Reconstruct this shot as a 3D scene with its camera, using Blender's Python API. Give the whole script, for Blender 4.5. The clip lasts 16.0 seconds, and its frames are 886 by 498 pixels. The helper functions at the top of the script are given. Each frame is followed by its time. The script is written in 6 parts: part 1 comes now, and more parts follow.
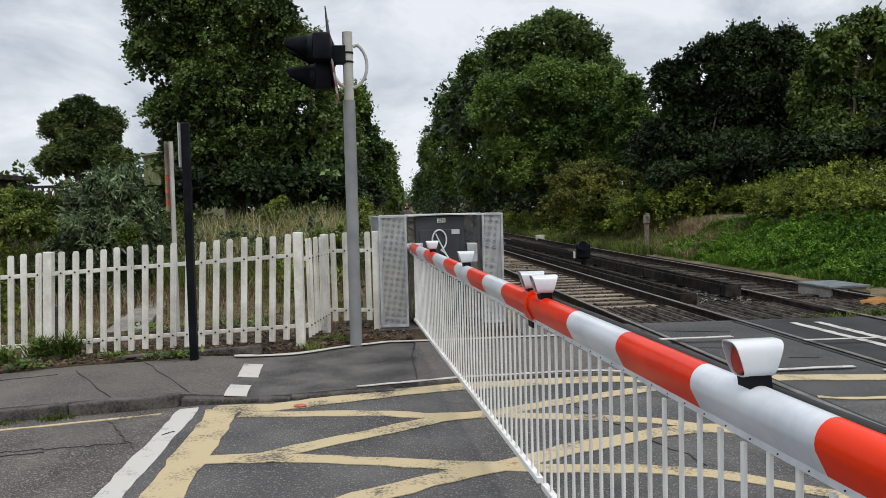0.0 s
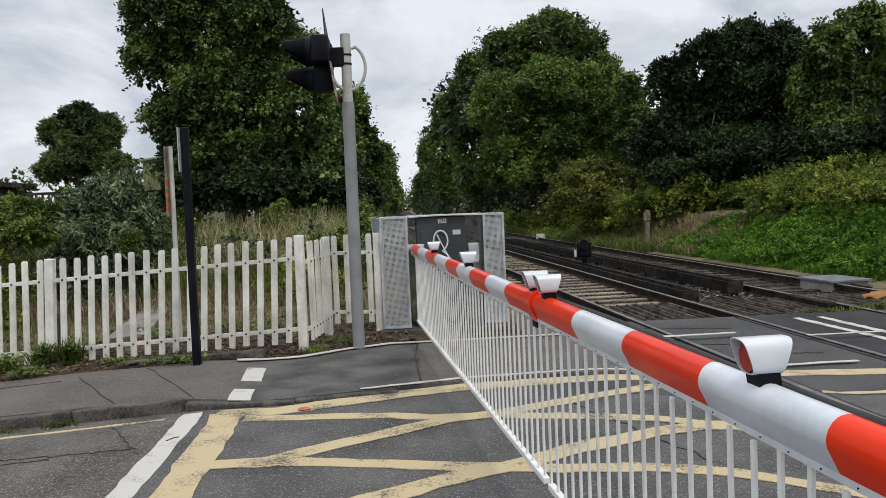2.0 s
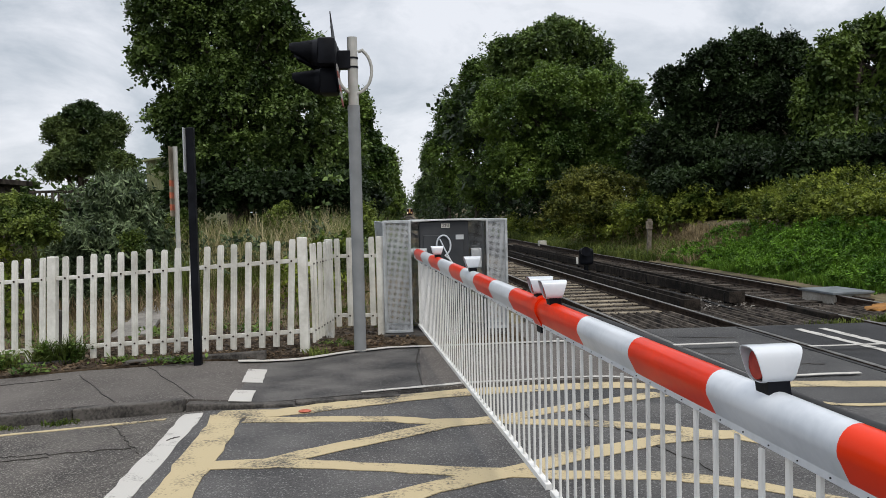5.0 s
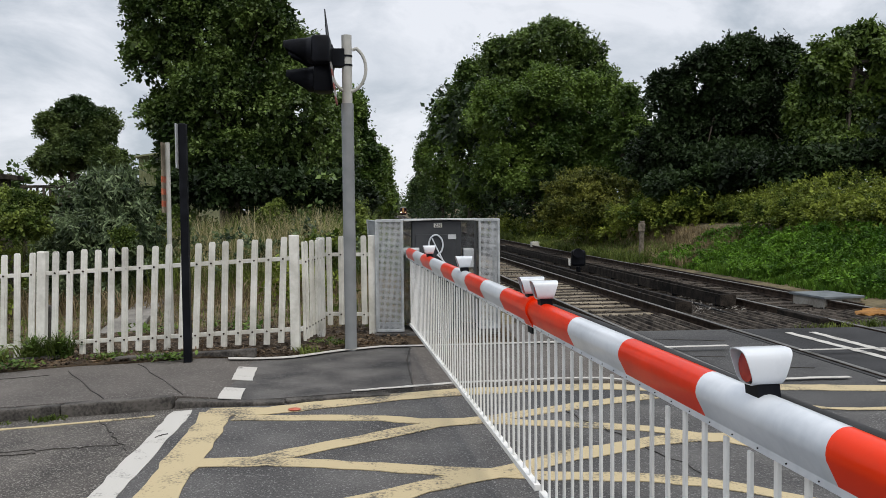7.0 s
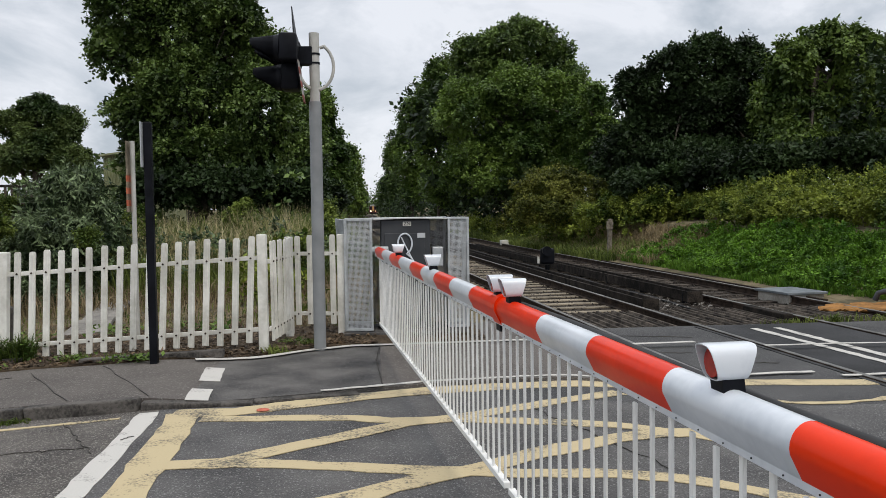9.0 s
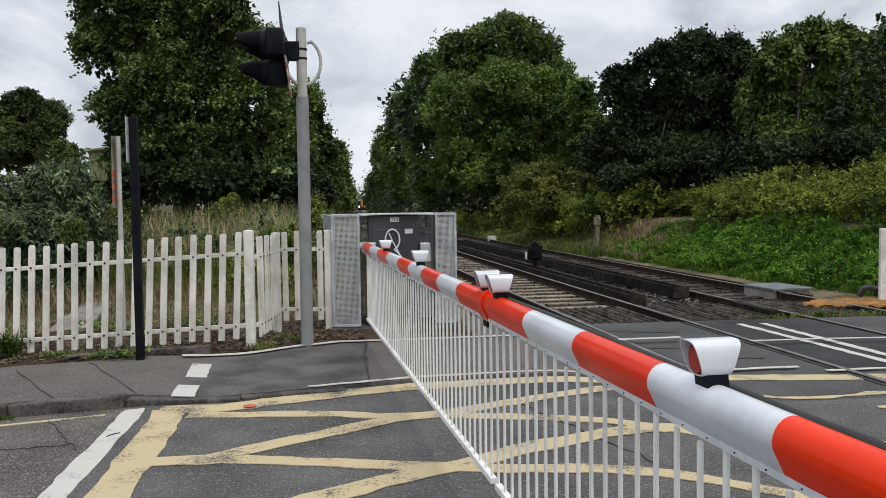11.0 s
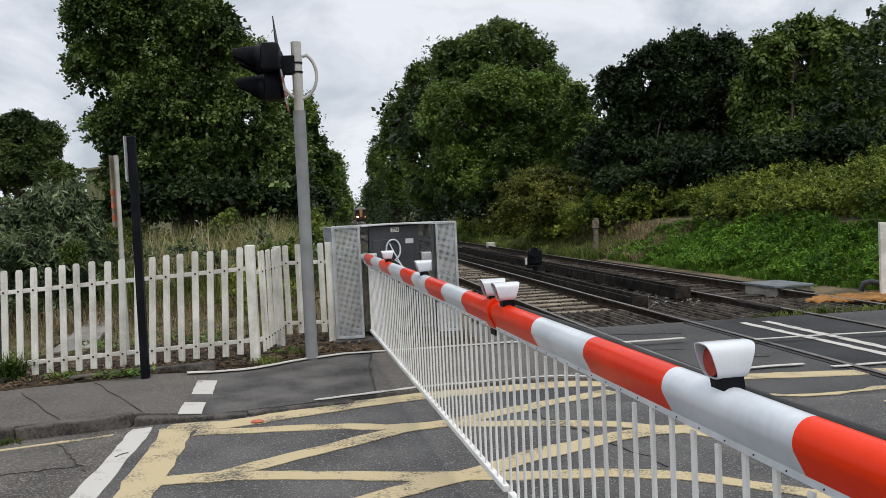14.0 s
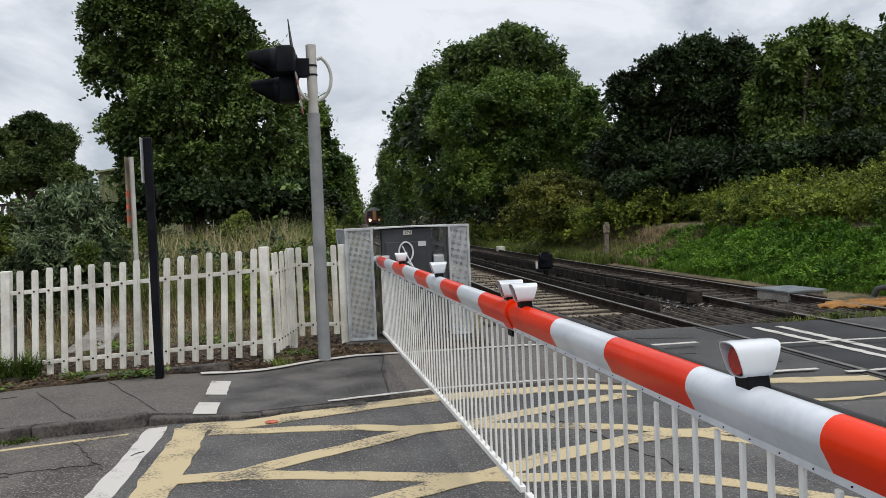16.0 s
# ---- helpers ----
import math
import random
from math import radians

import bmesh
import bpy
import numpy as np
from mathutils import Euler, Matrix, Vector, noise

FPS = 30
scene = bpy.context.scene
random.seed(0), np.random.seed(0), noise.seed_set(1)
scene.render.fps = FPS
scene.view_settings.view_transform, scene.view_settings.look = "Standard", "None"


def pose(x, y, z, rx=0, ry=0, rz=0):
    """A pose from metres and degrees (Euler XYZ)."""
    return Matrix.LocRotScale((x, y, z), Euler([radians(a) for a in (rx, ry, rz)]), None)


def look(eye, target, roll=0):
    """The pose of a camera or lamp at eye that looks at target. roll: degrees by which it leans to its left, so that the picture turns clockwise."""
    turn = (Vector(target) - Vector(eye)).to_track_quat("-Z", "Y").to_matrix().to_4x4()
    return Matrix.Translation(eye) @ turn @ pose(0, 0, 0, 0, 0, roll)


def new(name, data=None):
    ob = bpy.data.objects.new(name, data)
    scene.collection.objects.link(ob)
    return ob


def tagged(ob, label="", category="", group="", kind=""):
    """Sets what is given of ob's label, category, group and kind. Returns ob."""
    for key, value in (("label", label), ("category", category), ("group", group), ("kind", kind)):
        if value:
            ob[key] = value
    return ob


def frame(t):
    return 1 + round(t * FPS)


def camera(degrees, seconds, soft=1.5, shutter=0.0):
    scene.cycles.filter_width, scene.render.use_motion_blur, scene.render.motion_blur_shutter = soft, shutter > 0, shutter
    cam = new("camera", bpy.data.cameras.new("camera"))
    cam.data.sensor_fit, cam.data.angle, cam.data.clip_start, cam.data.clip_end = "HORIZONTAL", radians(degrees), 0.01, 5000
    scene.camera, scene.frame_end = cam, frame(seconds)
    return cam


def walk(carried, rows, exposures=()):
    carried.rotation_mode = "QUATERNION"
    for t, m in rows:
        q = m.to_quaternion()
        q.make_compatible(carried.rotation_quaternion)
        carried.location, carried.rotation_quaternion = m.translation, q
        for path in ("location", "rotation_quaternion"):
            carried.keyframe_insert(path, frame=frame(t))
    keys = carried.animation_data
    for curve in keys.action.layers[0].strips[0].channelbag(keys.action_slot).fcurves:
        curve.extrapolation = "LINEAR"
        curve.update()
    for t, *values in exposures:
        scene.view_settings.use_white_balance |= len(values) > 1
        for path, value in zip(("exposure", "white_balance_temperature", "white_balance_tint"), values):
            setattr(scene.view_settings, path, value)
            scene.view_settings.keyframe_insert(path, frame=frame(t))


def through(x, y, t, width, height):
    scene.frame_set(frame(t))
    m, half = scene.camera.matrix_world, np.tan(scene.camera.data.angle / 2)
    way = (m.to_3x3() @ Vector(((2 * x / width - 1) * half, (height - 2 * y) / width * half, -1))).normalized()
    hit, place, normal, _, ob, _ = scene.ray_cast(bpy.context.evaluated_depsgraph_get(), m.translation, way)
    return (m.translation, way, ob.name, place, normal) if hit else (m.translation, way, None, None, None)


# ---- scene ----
cam = camera(55.0, 16.0, soft=0.55)
PATH = [
    (0, (-0.062, -0.588, 1.603), (0.027, 1.407, 1.504), -1.4),
    (0.5, (-0.069, -0.584, 1.605), (0.019, 1.411, 1.503), -1.7),
    (1, (-0.077, -0.59, 1.605), (0.009, 1.405, 1.501), -2.1),
    (1.5, (-0.078, -0.586, 1.602), (0.01, 1.409, 1.497), -2.1),
    (2, (-0.072, -0.576, 1.606), (0.016, 1.42, 1.508), -2.3),
    (2.5, (-0.089, -0.585, 1.604), (-0.005, 1.411, 1.518), -2.2),
    (3, (-0.084, -0.581, 1.601), (-0.004, 1.416, 1.52), -2.0),
    (3.5, (-0.081, -0.587, 1.601), (-0.003, 1.41, 1.52), -1.8),
    (4, (-0.085, -0.578, 1.601), (-0.007, 1.419, 1.519), -1.8),
    (6.5, (-0.098, -0.567, 1.596), (0.002, 1.429, 1.507), -0.4),
    (7, (-0.088, -0.561, 1.595), (0.015, 1.435, 1.509), -0.6),
    (7.5, (-0.08, -0.562, 1.591), (0.038, 1.433, 1.504), -0.6),
    (8, (-0.08, -0.556, 1.592), (0.059, 1.437, 1.504), -0.6),
    (8.5, (-0.083, -0.556, 1.593), (0.074, 1.436, 1.505), -0.8),
    (9, (-0.081, -0.552, 1.593), (0.093, 1.439, 1.503), -0.8),
    (11.5, (-0.072, -0.556, 1.594), (0.135, 1.431, 1.492), -0.8),
    (12, (-0.061, -0.564, 1.595), (0.152, 1.422, 1.492), -0.9),
    (12.5, (-0.067, -0.558, 1.595), (0.149, 1.428, 1.493), -1.1),
    (13, (-0.072, -0.561, 1.597), (0.156, 1.423, 1.507), -1.5),
    (13.5, (-0.085, -0.548, 1.614), (0.133, 1.438, 1.524), -2.3),
    (14, (-0.107, -0.556, 1.604), (0.099, 1.432, 1.522), -2.6),
    (14.5, (-0.119, -0.55, 1.599), (0.079, 1.439, 1.524), -2.7),
    (15, (-0.126, -0.553, 1.603), (0.068, 1.437, 1.53), -2.8),
    (15.5, (-0.131, -0.567, 1.598), (0.059, 1.422, 1.527), -2.6),
    (16, (-0.152, -0.572, 1.593), (0.033, 1.418, 1.521), -2.3),
]
walk(cam, [(t, look(eye, target, roll)) for t, eye, target, roll in PATH])

# ---- light ----
world = bpy.data.worlds.new("overcast")
scene.world = world
world.use_nodes = True
wn, wl = world.node_tree.nodes, world.node_tree.links
wn.clear()


def wnode(kind, **values):
    n = wn.new(kind)
    for k, v in values.items():
        n.inputs[k].default_value = v
    return n


sky = wn.new("ShaderNodeTexSky")
sky.sky_type, sky.sun_disc = "NISHITA", False
sky.sun_elevation, sky.sun_rotation = radians(52), radians(200)
coord = wn.new("ShaderNodeTexCoord")
stretch = wn.new("ShaderNodeMapping")
stretch.inputs["Scale"].default_value = (1.0, 1.0, 2.0)
cloud = wnode("ShaderNodeTexNoise", Scale=4.6, Detail=9.0, Roughness=0.58, Distortion=0.4)
ramp = wn.new("ShaderNodeValToRGB")
ramp.color_ramp.elements[0].position, ramp.color_ramp.elements[0].color = 0.38, (0.495, 0.55, 0.62, 1)
ramp.color_ramp.elements[1].position, ramp.color_ramp.elements[1].color = 0.60, (0.87, 0.895, 0.955, 1)
split = wn.new("ShaderNodeSeparateXYZ")
rise = wn.new("ShaderNodeMapRange")
rise.inputs["From Min"].default_value, rise.inputs["From Max"].default_value = 0.3, 1.0
rise.inputs["To Min"].default_value, rise.inputs["To Max"].default_value = 1.0, 1.9
bright = wn.new("ShaderNodeVectorMath")
bright.operation = "SCALE"
dim = wn.new("ShaderNodeVectorMath")
dim.operation = "SCALE"
dim.inputs["Scale"].default_value = 0.1
mixed = wn.new("ShaderNodeMixRGB")
mixed.inputs["Fac"].default_value = 0.92
back = wnode("ShaderNodeBackground", Strength=1.0)
wout = wn.new("ShaderNodeOutputWorld")
wl.new(coord.outputs["Generated"], stretch.inputs["Vector"])
wl.new(stretch.outputs["Vector"], cloud.inputs["Vector"])
wl.new(cloud.outputs["Fac"], ramp.inputs["Fac"])
wl.new(coord.outputs["Generated"], split.inputs[0])
wl.new(split.outputs["Z"], rise.inputs["Value"])
wl.new(ramp.outputs["Color"], bright.inputs[0])
wl.new(rise.outputs["Result"], bright.inputs["Scale"])
wl.new(sky.outputs["Color"], dim.inputs[0])
wl.new(dim.outputs["Vector"], mixed.inputs["Color1"])
wl.new(bright.outputs["Vector"], mixed.inputs["Color2"])
wl.new(mixed.outputs["Color"], back.inputs["Color"])
wl.new(back.outputs["Background"], wout.inputs["Surface"])

sun_data = bpy.data.lights.new("sun", "SUN")
sun_data.energy, sun_data.angle, sun_data.color = 1.4, radians(16), (1.0, 0.92, 0.79)
sun = new("sun", sun_data)
sun.matrix_world = look((0, 0, 0), (-0.25, 0.55, -1.0))
scene.view_settings.exposure = 0.0

# ---- materials ----


def material(name, dark, light, rough=0.7, scale=8.0, bump=0.15, metal=0.0, detail=6.0, island=0.0, obj=0.0, lo=0.35, hi=0.65, fine=0.0, spec=0.4, depth=0.01, speck=None, grain=9.0):
    """Two colours mixed by noise at two scales, with relief; island / obj: how much the value varies from piece to piece."""
    m = bpy.data.materials.new(name)
    m.use_nodes = True
    n, l = m.node_tree.nodes, m.node_tree.links
    b = n["Principled BSDF"]
    b.inputs["Roughness"].default_value, b.inputs["Metallic"].default_value = rough, metal
    b.inputs["Specular IOR Level"].default_value = spec
    big, small = n.new("ShaderNodeTexNoise"), n.new("ShaderNodeTexNoise")
    big.inputs["Scale"].default_value, big.inputs["Detail"].default_value = scale, detail
    small.inputs["Scale"].default_value, small.inputs["Detail"].default_value = scale * grain, 3.0
    geo = n.new("ShaderNodeNewGeometry")
    for t in (big, small):
        l.new(geo.outputs["Position"], t.inputs["Vector"])
    add = n.new("ShaderNodeMath")
    add.operation = "MULTIPLY_ADD"
    add.inputs[1].default_value = fine
    l.new(small.outputs["Fac"], add.inputs[0])
    l.new(big.outputs["Fac"], add.inputs[2])
    r = n.new("ShaderNodeMapRange")
    r.inputs["From Min"].default_value, r.inputs["From Max"].default_value = lo + fine * 0.5, hi + fine * 0.5
    l.new(add.outputs[0], r.inputs["Value"])
    mix = n.new("ShaderNodeMixRGB")
    mix.inputs["Color1"].default_value, mix.inputs["Color2"].default_value = (*dark, 1), (*light, 1)
    l.new(r.outputs["Result"], mix.inputs["Fac"])
    colour = mix.outputs["Color"]
    if speck:                                                          # single pale stones in the surface
        vor, lt, mx = n.new("ShaderNodeTexVoronoi"), n.new("ShaderNodeMapRange"), n.new("ShaderNodeMixRGB")
        vor.inputs["Scale"].default_value = speck[1]
        lt.inputs["From Min"].default_value, lt.inputs["From Max"].default_value = speck[2], speck[2] + 0.12
        sep = n.new("ShaderNodeSeparateColor")
        l.new(geo.outputs["Position"], vor.inputs["Vector"])
        l.new(vor.outputs["Color"], sep.inputs["Color"])
        l.new(sep.outputs[0], lt.inputs["Value"])
        l.new(lt.outputs["Result"], mx.inputs["Fac"])
        mx.inputs["Color2"].default_value = (*speck[0], 1)
        l.new(colour, mx.inputs["Color1"])
        colour = mx.outputs["Color"]
    if island or obj:
        hsv = n.new("ShaderNodeHueSaturation")
        rnd = n.new("ShaderNodeMapRange")
        k = island or obj
        rnd.inputs["To Min"].default_value, rnd.inputs["To Max"].default_value = 1 - k, 1 + k
        if island:
            l.new(geo.outputs["Random Per Island"], rnd.inputs["Value"])
        else:
            oi = n.new("ShaderNodeObjectInfo")
            l.new(oi.outputs["Random"], rnd.inputs["Value"])
        l.new(rnd.outputs["Result"], hsv.inputs["Value"])
        l.new(colour, hsv.inputs["Color"])
        colour = hsv.outputs["Color"]
    l.new(colour, b.inputs["Base Color"])
    if bump:
        bp = n.new("ShaderNodeBump")
        bp.inputs["Strength"].default_value, bp.inputs["Distance"].default_value = bump, depth
        l.new(small.outputs["Fac"], bp.inputs["Height"])
        l.new(bp.outputs["Normal"], b.inputs["Normal"])
    return m


def leafy(name, dark, light, scale=0.5, through=0.24, island=0.32, gloss=0.5, spec=0.25):
    """Foliage: colour varies by clump and by leaf, some light passes through."""
    m = material(name, dark, light, rough=gloss, scale=scale, bump=0, island=island, lo=0.38, hi=0.62, fine=0.3, spec=spec)
    n, l = m.node_tree.nodes, m.node_tree.links
    b, out = n["Principled BSDF"], n["Material Output"]
    tr = n.new("ShaderNodeBsdfTranslucent")
    mx = n.new("ShaderNodeMixShader")
    mx.inputs["Fac"].default_value = through
    l.new(b.inputs["Base Color"].links[0].from_socket, tr.inputs["Color"])
    l.new(b.outputs[0], mx.inputs[1])
    l.new(tr.outputs[0], mx.inputs[2])
    l.new(mx.outputs[0], out.inputs["Surface"])
    return m


M = {
    "asphalt": material("asphalt", (0.034, 0.033, 0.034), (0.122, 0.117, 0.113), 0.85, 1.5, 0.8, fine=1.0, detail=10, speck=((0.22, 0.215, 0.21), 120, 0.86), grain=55, lo=0.22, hi=0.78),
    "asphalt_old": material("asphalt_old", (0.036, 0.032, 0.030), (0.125, 0.112, 0.10), 0.9, 2.0, 0.9, fine=1.0, detail=9, speck=((0.25, 0.235, 0.21), 120, 0.80), grain=50, lo=0.25, hi=0.75),
    "asphalt_deck": material("asphalt_deck", (0.024, 0.024, 0.025), (0.076, 0.074, 0.073), 0.8, 1.1, 0.6, fine=0.5, detail=9, speck=((0.15, 0.147, 0.145), 150, 0.84), grain=60, lo=0.25, hi=0.75),
    "asphalt_new": material("asphalt_new", (0.013, 0.013, 0.014), (0.034, 0.034, 0.036), 0.8, 1.5, 0.5, fine=0.6, grain=60),
    "footway": material("footway", (0.067, 0.058, 0.052), (0.128, 0.113, 0.102), 0.9, 1.4, 0.4, fine=0.5, detail=9, speck=((0.22, 0.21, 0.19), 110, 0.85), grain=60, lo=0.25, hi=0.75),
    "footway_dark": material("footway_dark", (0.022, 0.021, 0.021), (0.12, 0.112, 0.105), 0.75, 2.4, 0.5, fine=0.5, detail=10, grain=50, lo=0.3, hi=0.7, speck=((0.15, 0.145, 0.14), 130, 0.86)),
    "kerb": material("kerb", (0.022, 0.020, 0.018), (0.095, 0.086, 0.077), 0.9, 5, 0.5, obj=0.15, fine=0.6),
    "white_line": material("white_line", (0.2, 0.19, 0.175), (0.52, 0.50, 0.465), 0.75, 5, 0.4, fine=0.6, detail=11, grain=12, lo=0.24, hi=0.40),
    "yellow_line": material("yellow_line", (0.10, 0.092, 0.075), (0.49, 0.40, 0.24), 0.8, 2.6, 0.4, fine=0.7, detail=11, grain=20, lo=0.28, hi=0.47),
    "white_paint": material("white_paint", (0.55, 0.535, 0.48), (0.80, 0.785, 0.73), 0.55, 3, 0.1, obj=0.07, fine=0.25, detail=8),
    "skirt_white": material("skirt_white", (0.72, 0.71, 0.67), (0.86, 0.85, 0.82), 0.5, 3, 0.08, obj=0.05, fine=0.2),
    "boom_white": material("boom_white", (0.55, 0.585, 0.63), (0.68, 0.71, 0.75), 0.3, 5, 0.02, spec=0.5, fine=0.3),
    "boom_red": material("boom_red", (0.64, 0.024, 0.002), (0.80, 0.036, 0.003), 0.3, 3, 0.02, spec=0.1, fine=0.2),
    "black": material("black", (0.0035, 0.004, 0.006), (0.009, 0.010, 0.014), 0.5, 6, 0.1, spec=0.12),
    "rubber": material("rubber", (0.015, 0.015, 0.015), (0.03, 0.03, 0.03), 0.7, 6, 0.1),
    "galv": material("galv", (0.36, 0.38, 0.39), (0.55, 0.57, 0.58), 0.5, 6, 0.1, metal=0.35, fine=0.4),
    "pole_grey": material("pole_grey", (0.20, 0.21, 0.215), (0.27, 0.28, 0.285), 0.55, 4, 0.08, metal=0.1),
    "pole_light": material("pole_light", (0.38, 0.38, 0.35), (0.5, 0.49, 0.46), 0.6, 6, 0.1),
    "cabinet": material("cabinet", (0.030, 0.033, 0.037), (0.05, 0.053, 0.058), 0.5, 3, 0.08),
    "rust": material("rust", (0.016, 0.011, 0.008), (0.055, 0.038, 0.028), 0.85, 6, 0.3, fine=0.5, spec=0.15),
    "rail_top": material("rail_top", (0.17, 0.16, 0.15), (0.30, 0.285, 0.27), 0.4, 6, 0.05, metal=0.7),
    "timber": material("timber", (0.016, 0.013, 0.011), (0.105, 0.088, 0.072), 0.9, 5, 0.4, obj=0.3, fine=0.5, spec=0.15),
    "timber_pale": material("timber_pale", (0.12, 0.098, 0.07), (0.28, 0.235, 0.17), 0.9, 4, 0.4, obj=0.25, fine=0.4),
    "board": material("board", (0.009, 0.008, 0.007), (0.042, 0.034, 0.028), 0.85, 5, 0.4, obj=0.3, fine=0.6, spec=0.12),
    "stones": material("stones", (0.026, 0.022, 0.019), (0.095, 0.08, 0.068), 0.95, 9, 0.5, fine=0.6, island=0.6, spec=0.15),
    "orange_soil": material("orange_soil", (0.17, 0.08, 0.02), (0.36, 0.17, 0.045), 0.95, 3, 0.7, fine=0.6),
    "corrugated": material("corrugated", (0.27, 0.28, 0.15), (0.40, 0.41, 0.24), 0.6, 3, 0.1),
    "litter": leafy("litter", (0.045, 0.030, 0.019), (0.20, 0.14, 0.085), scale=6),
    "ballast": material("ballast", (0.014, 0.011, 0.009), (0.06, 0.05, 0.042), 0.95, 9, 0.9, fine=1.0, depth=0.03, island=0.35, spec=0.1),
    "tar": material("tar", (0.03, 0.027, 0.024), (0.06, 0.054, 0.047), 0.9, 9, 0.2),
    "soil": material("soil", (0.026, 0.019, 0.013), (0.11, 0.082, 0.056), 0.95, 3, 0.7, fine=0.8, depth=0.02, spec=0.1),
    "rough_ground": material("rough_ground", (0.055, 0.048, 0.024), (0.17, 0.135, 0.075), 0.95, 1.3, 0.7, fine=0.7, depth=0.03),
    "turf": material("turf", (0.035, 0.09, 0.014), (0.075, 0.16, 0.03), 0.95, 1.2, 0.7, fine=0.5, depth=0.03),
    "slab_grey": material("slab_grey", (0.14, 0.13, 0.115), (0.27, 0.25, 0.225), 0.9, 3, 0.3, obj=0.12, fine=0.5),
    "stripe_red": material("stripe_red", (0.15, 0.06, 0.05), (0.27, 0.085, 0.07), 0.6, 30, 0.1),
    "stripe_white": material("stripe_white", (0.26, 0.25, 0.24), (0.4, 0.39, 0.37), 0.6, 30, 0.1),
    "stump_wood": material("stump_wood", (0.08, 0.065, 0.05), (0.22, 0.19, 0.15), 0.9, 12, 0.3),
    "bark": material("bark", (0.035, 0.028, 0.02), (0.09, 0.075, 0.06), 0.95, 6, 0.7, fine=0.6, depth=0.03),
    "concrete": material("concrete", (0.24, 0.22, 0.19), (0.4, 0.38, 0.34), 0.9, 3, 0.3, fine=0.5),
    "leaf_big": leafy("leaf_big", (0.028, 0.054, 0.011), (0.145, 0.215, 0.052), scale=0.9, spec=0.36, gloss=0.45),
    "leaf_mid": leafy("leaf_mid", (0.034, 0.069, 0.011), (0.15, 0.228, 0.041), scale=0.4, spec=0.3),
    # the dark tree's own colour; also painted-in shade for growth under the trees
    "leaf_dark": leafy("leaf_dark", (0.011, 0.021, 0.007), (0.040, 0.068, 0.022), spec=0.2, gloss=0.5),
    "leaf_light": leafy("leaf_light", (0.030, 0.056, 0.010), (0.14, 0.205, 0.040), scale=0.8, spec=0.25),
    "leaf_far": leafy("leaf_far", (0.036, 0.066, 0.017), (0.1, 0.15, 0.042)),
    "leaf_bramble": leafy("leaf_bramble", (0.040, 0.068, 0.010), (0.245, 0.29, 0.05), scale=1.3, island=0.4, spec=0.12),
    "leaf_brown": leafy("leaf_brown", (0.04, 0.056, 0.012), (0.20, 0.21, 0.045), scale=1.1, island=0.4, spec=0.12),
    "leaf_weed": leafy("leaf_weed", (0.04, 0.07, 0.012), (0.19, 0.24, 0.05), scale=2.0, island=0.4, spec=0.15),
    "leaf_nettle": leafy("leaf_nettle", (0.042, 0.105, 0.009), (0.14, 0.27, 0.028), scale=1.6, island=0.35, spec=0.15),
    "leaf_bush": leafy("leaf_bush", (0.018, 0.036, 0.012), (0.19, 0.25, 0.125), scale=3.0, island=0.5),
    "leaf_olive": leafy("leaf_olive", (0.03, 0.055, 0.014), (0.125, 0.17, 0.05)),
    "blade_green": leafy("blade_green", (0.045, 0.11, 0.012), (0.13, 0.235, 0.03), scale=2.2, spec=0.12),
    "blade_weed": leafy("blade_weed", (0.06, 0.09, 0.016), (0.19, 0.23, 0.055), scale=1.2),
    "straw": leafy("straw", (0.13, 0.095, 0.05), (0.33, 0.26, 0.15), scale=1.6),
    "broad_leaf": leafy("broad_leaf", (0.05, 0.10, 0.015), (0.15, 0.23, 0.045), scale=3),
    "blade_dry": leafy("blade_dry", (0.30, 0.25, 0.12), (0.55, 0.48, 0.29), scale=1.2),
}

for gloss, film in (("boom_white", 0.22), ("boom_red", 0.12)):                              # clear film over the boom
    coat = M[gloss].node_tree.nodes["Principled BSDF"].inputs
    coat["Coat Weight"].default_value, coat["Coat Roughness"].default_value = film, 0.06


def emissive(name, colour, strength):
    m = bpy.data.materials.new(name)
    m.use_nodes = True
    b = m.node_tree.nodes["Principled BSDF"]
    b.inputs["Base Color"].default_value = (*colour, 1)
    b.inputs["Emission Color"].default_value = (*colour, 1)
    b.inputs["Emission Strength"].default_value = strength
    return m


M["headlight"] = emissive("headlight", (1.0, 0.85, 0.6), 6.0)


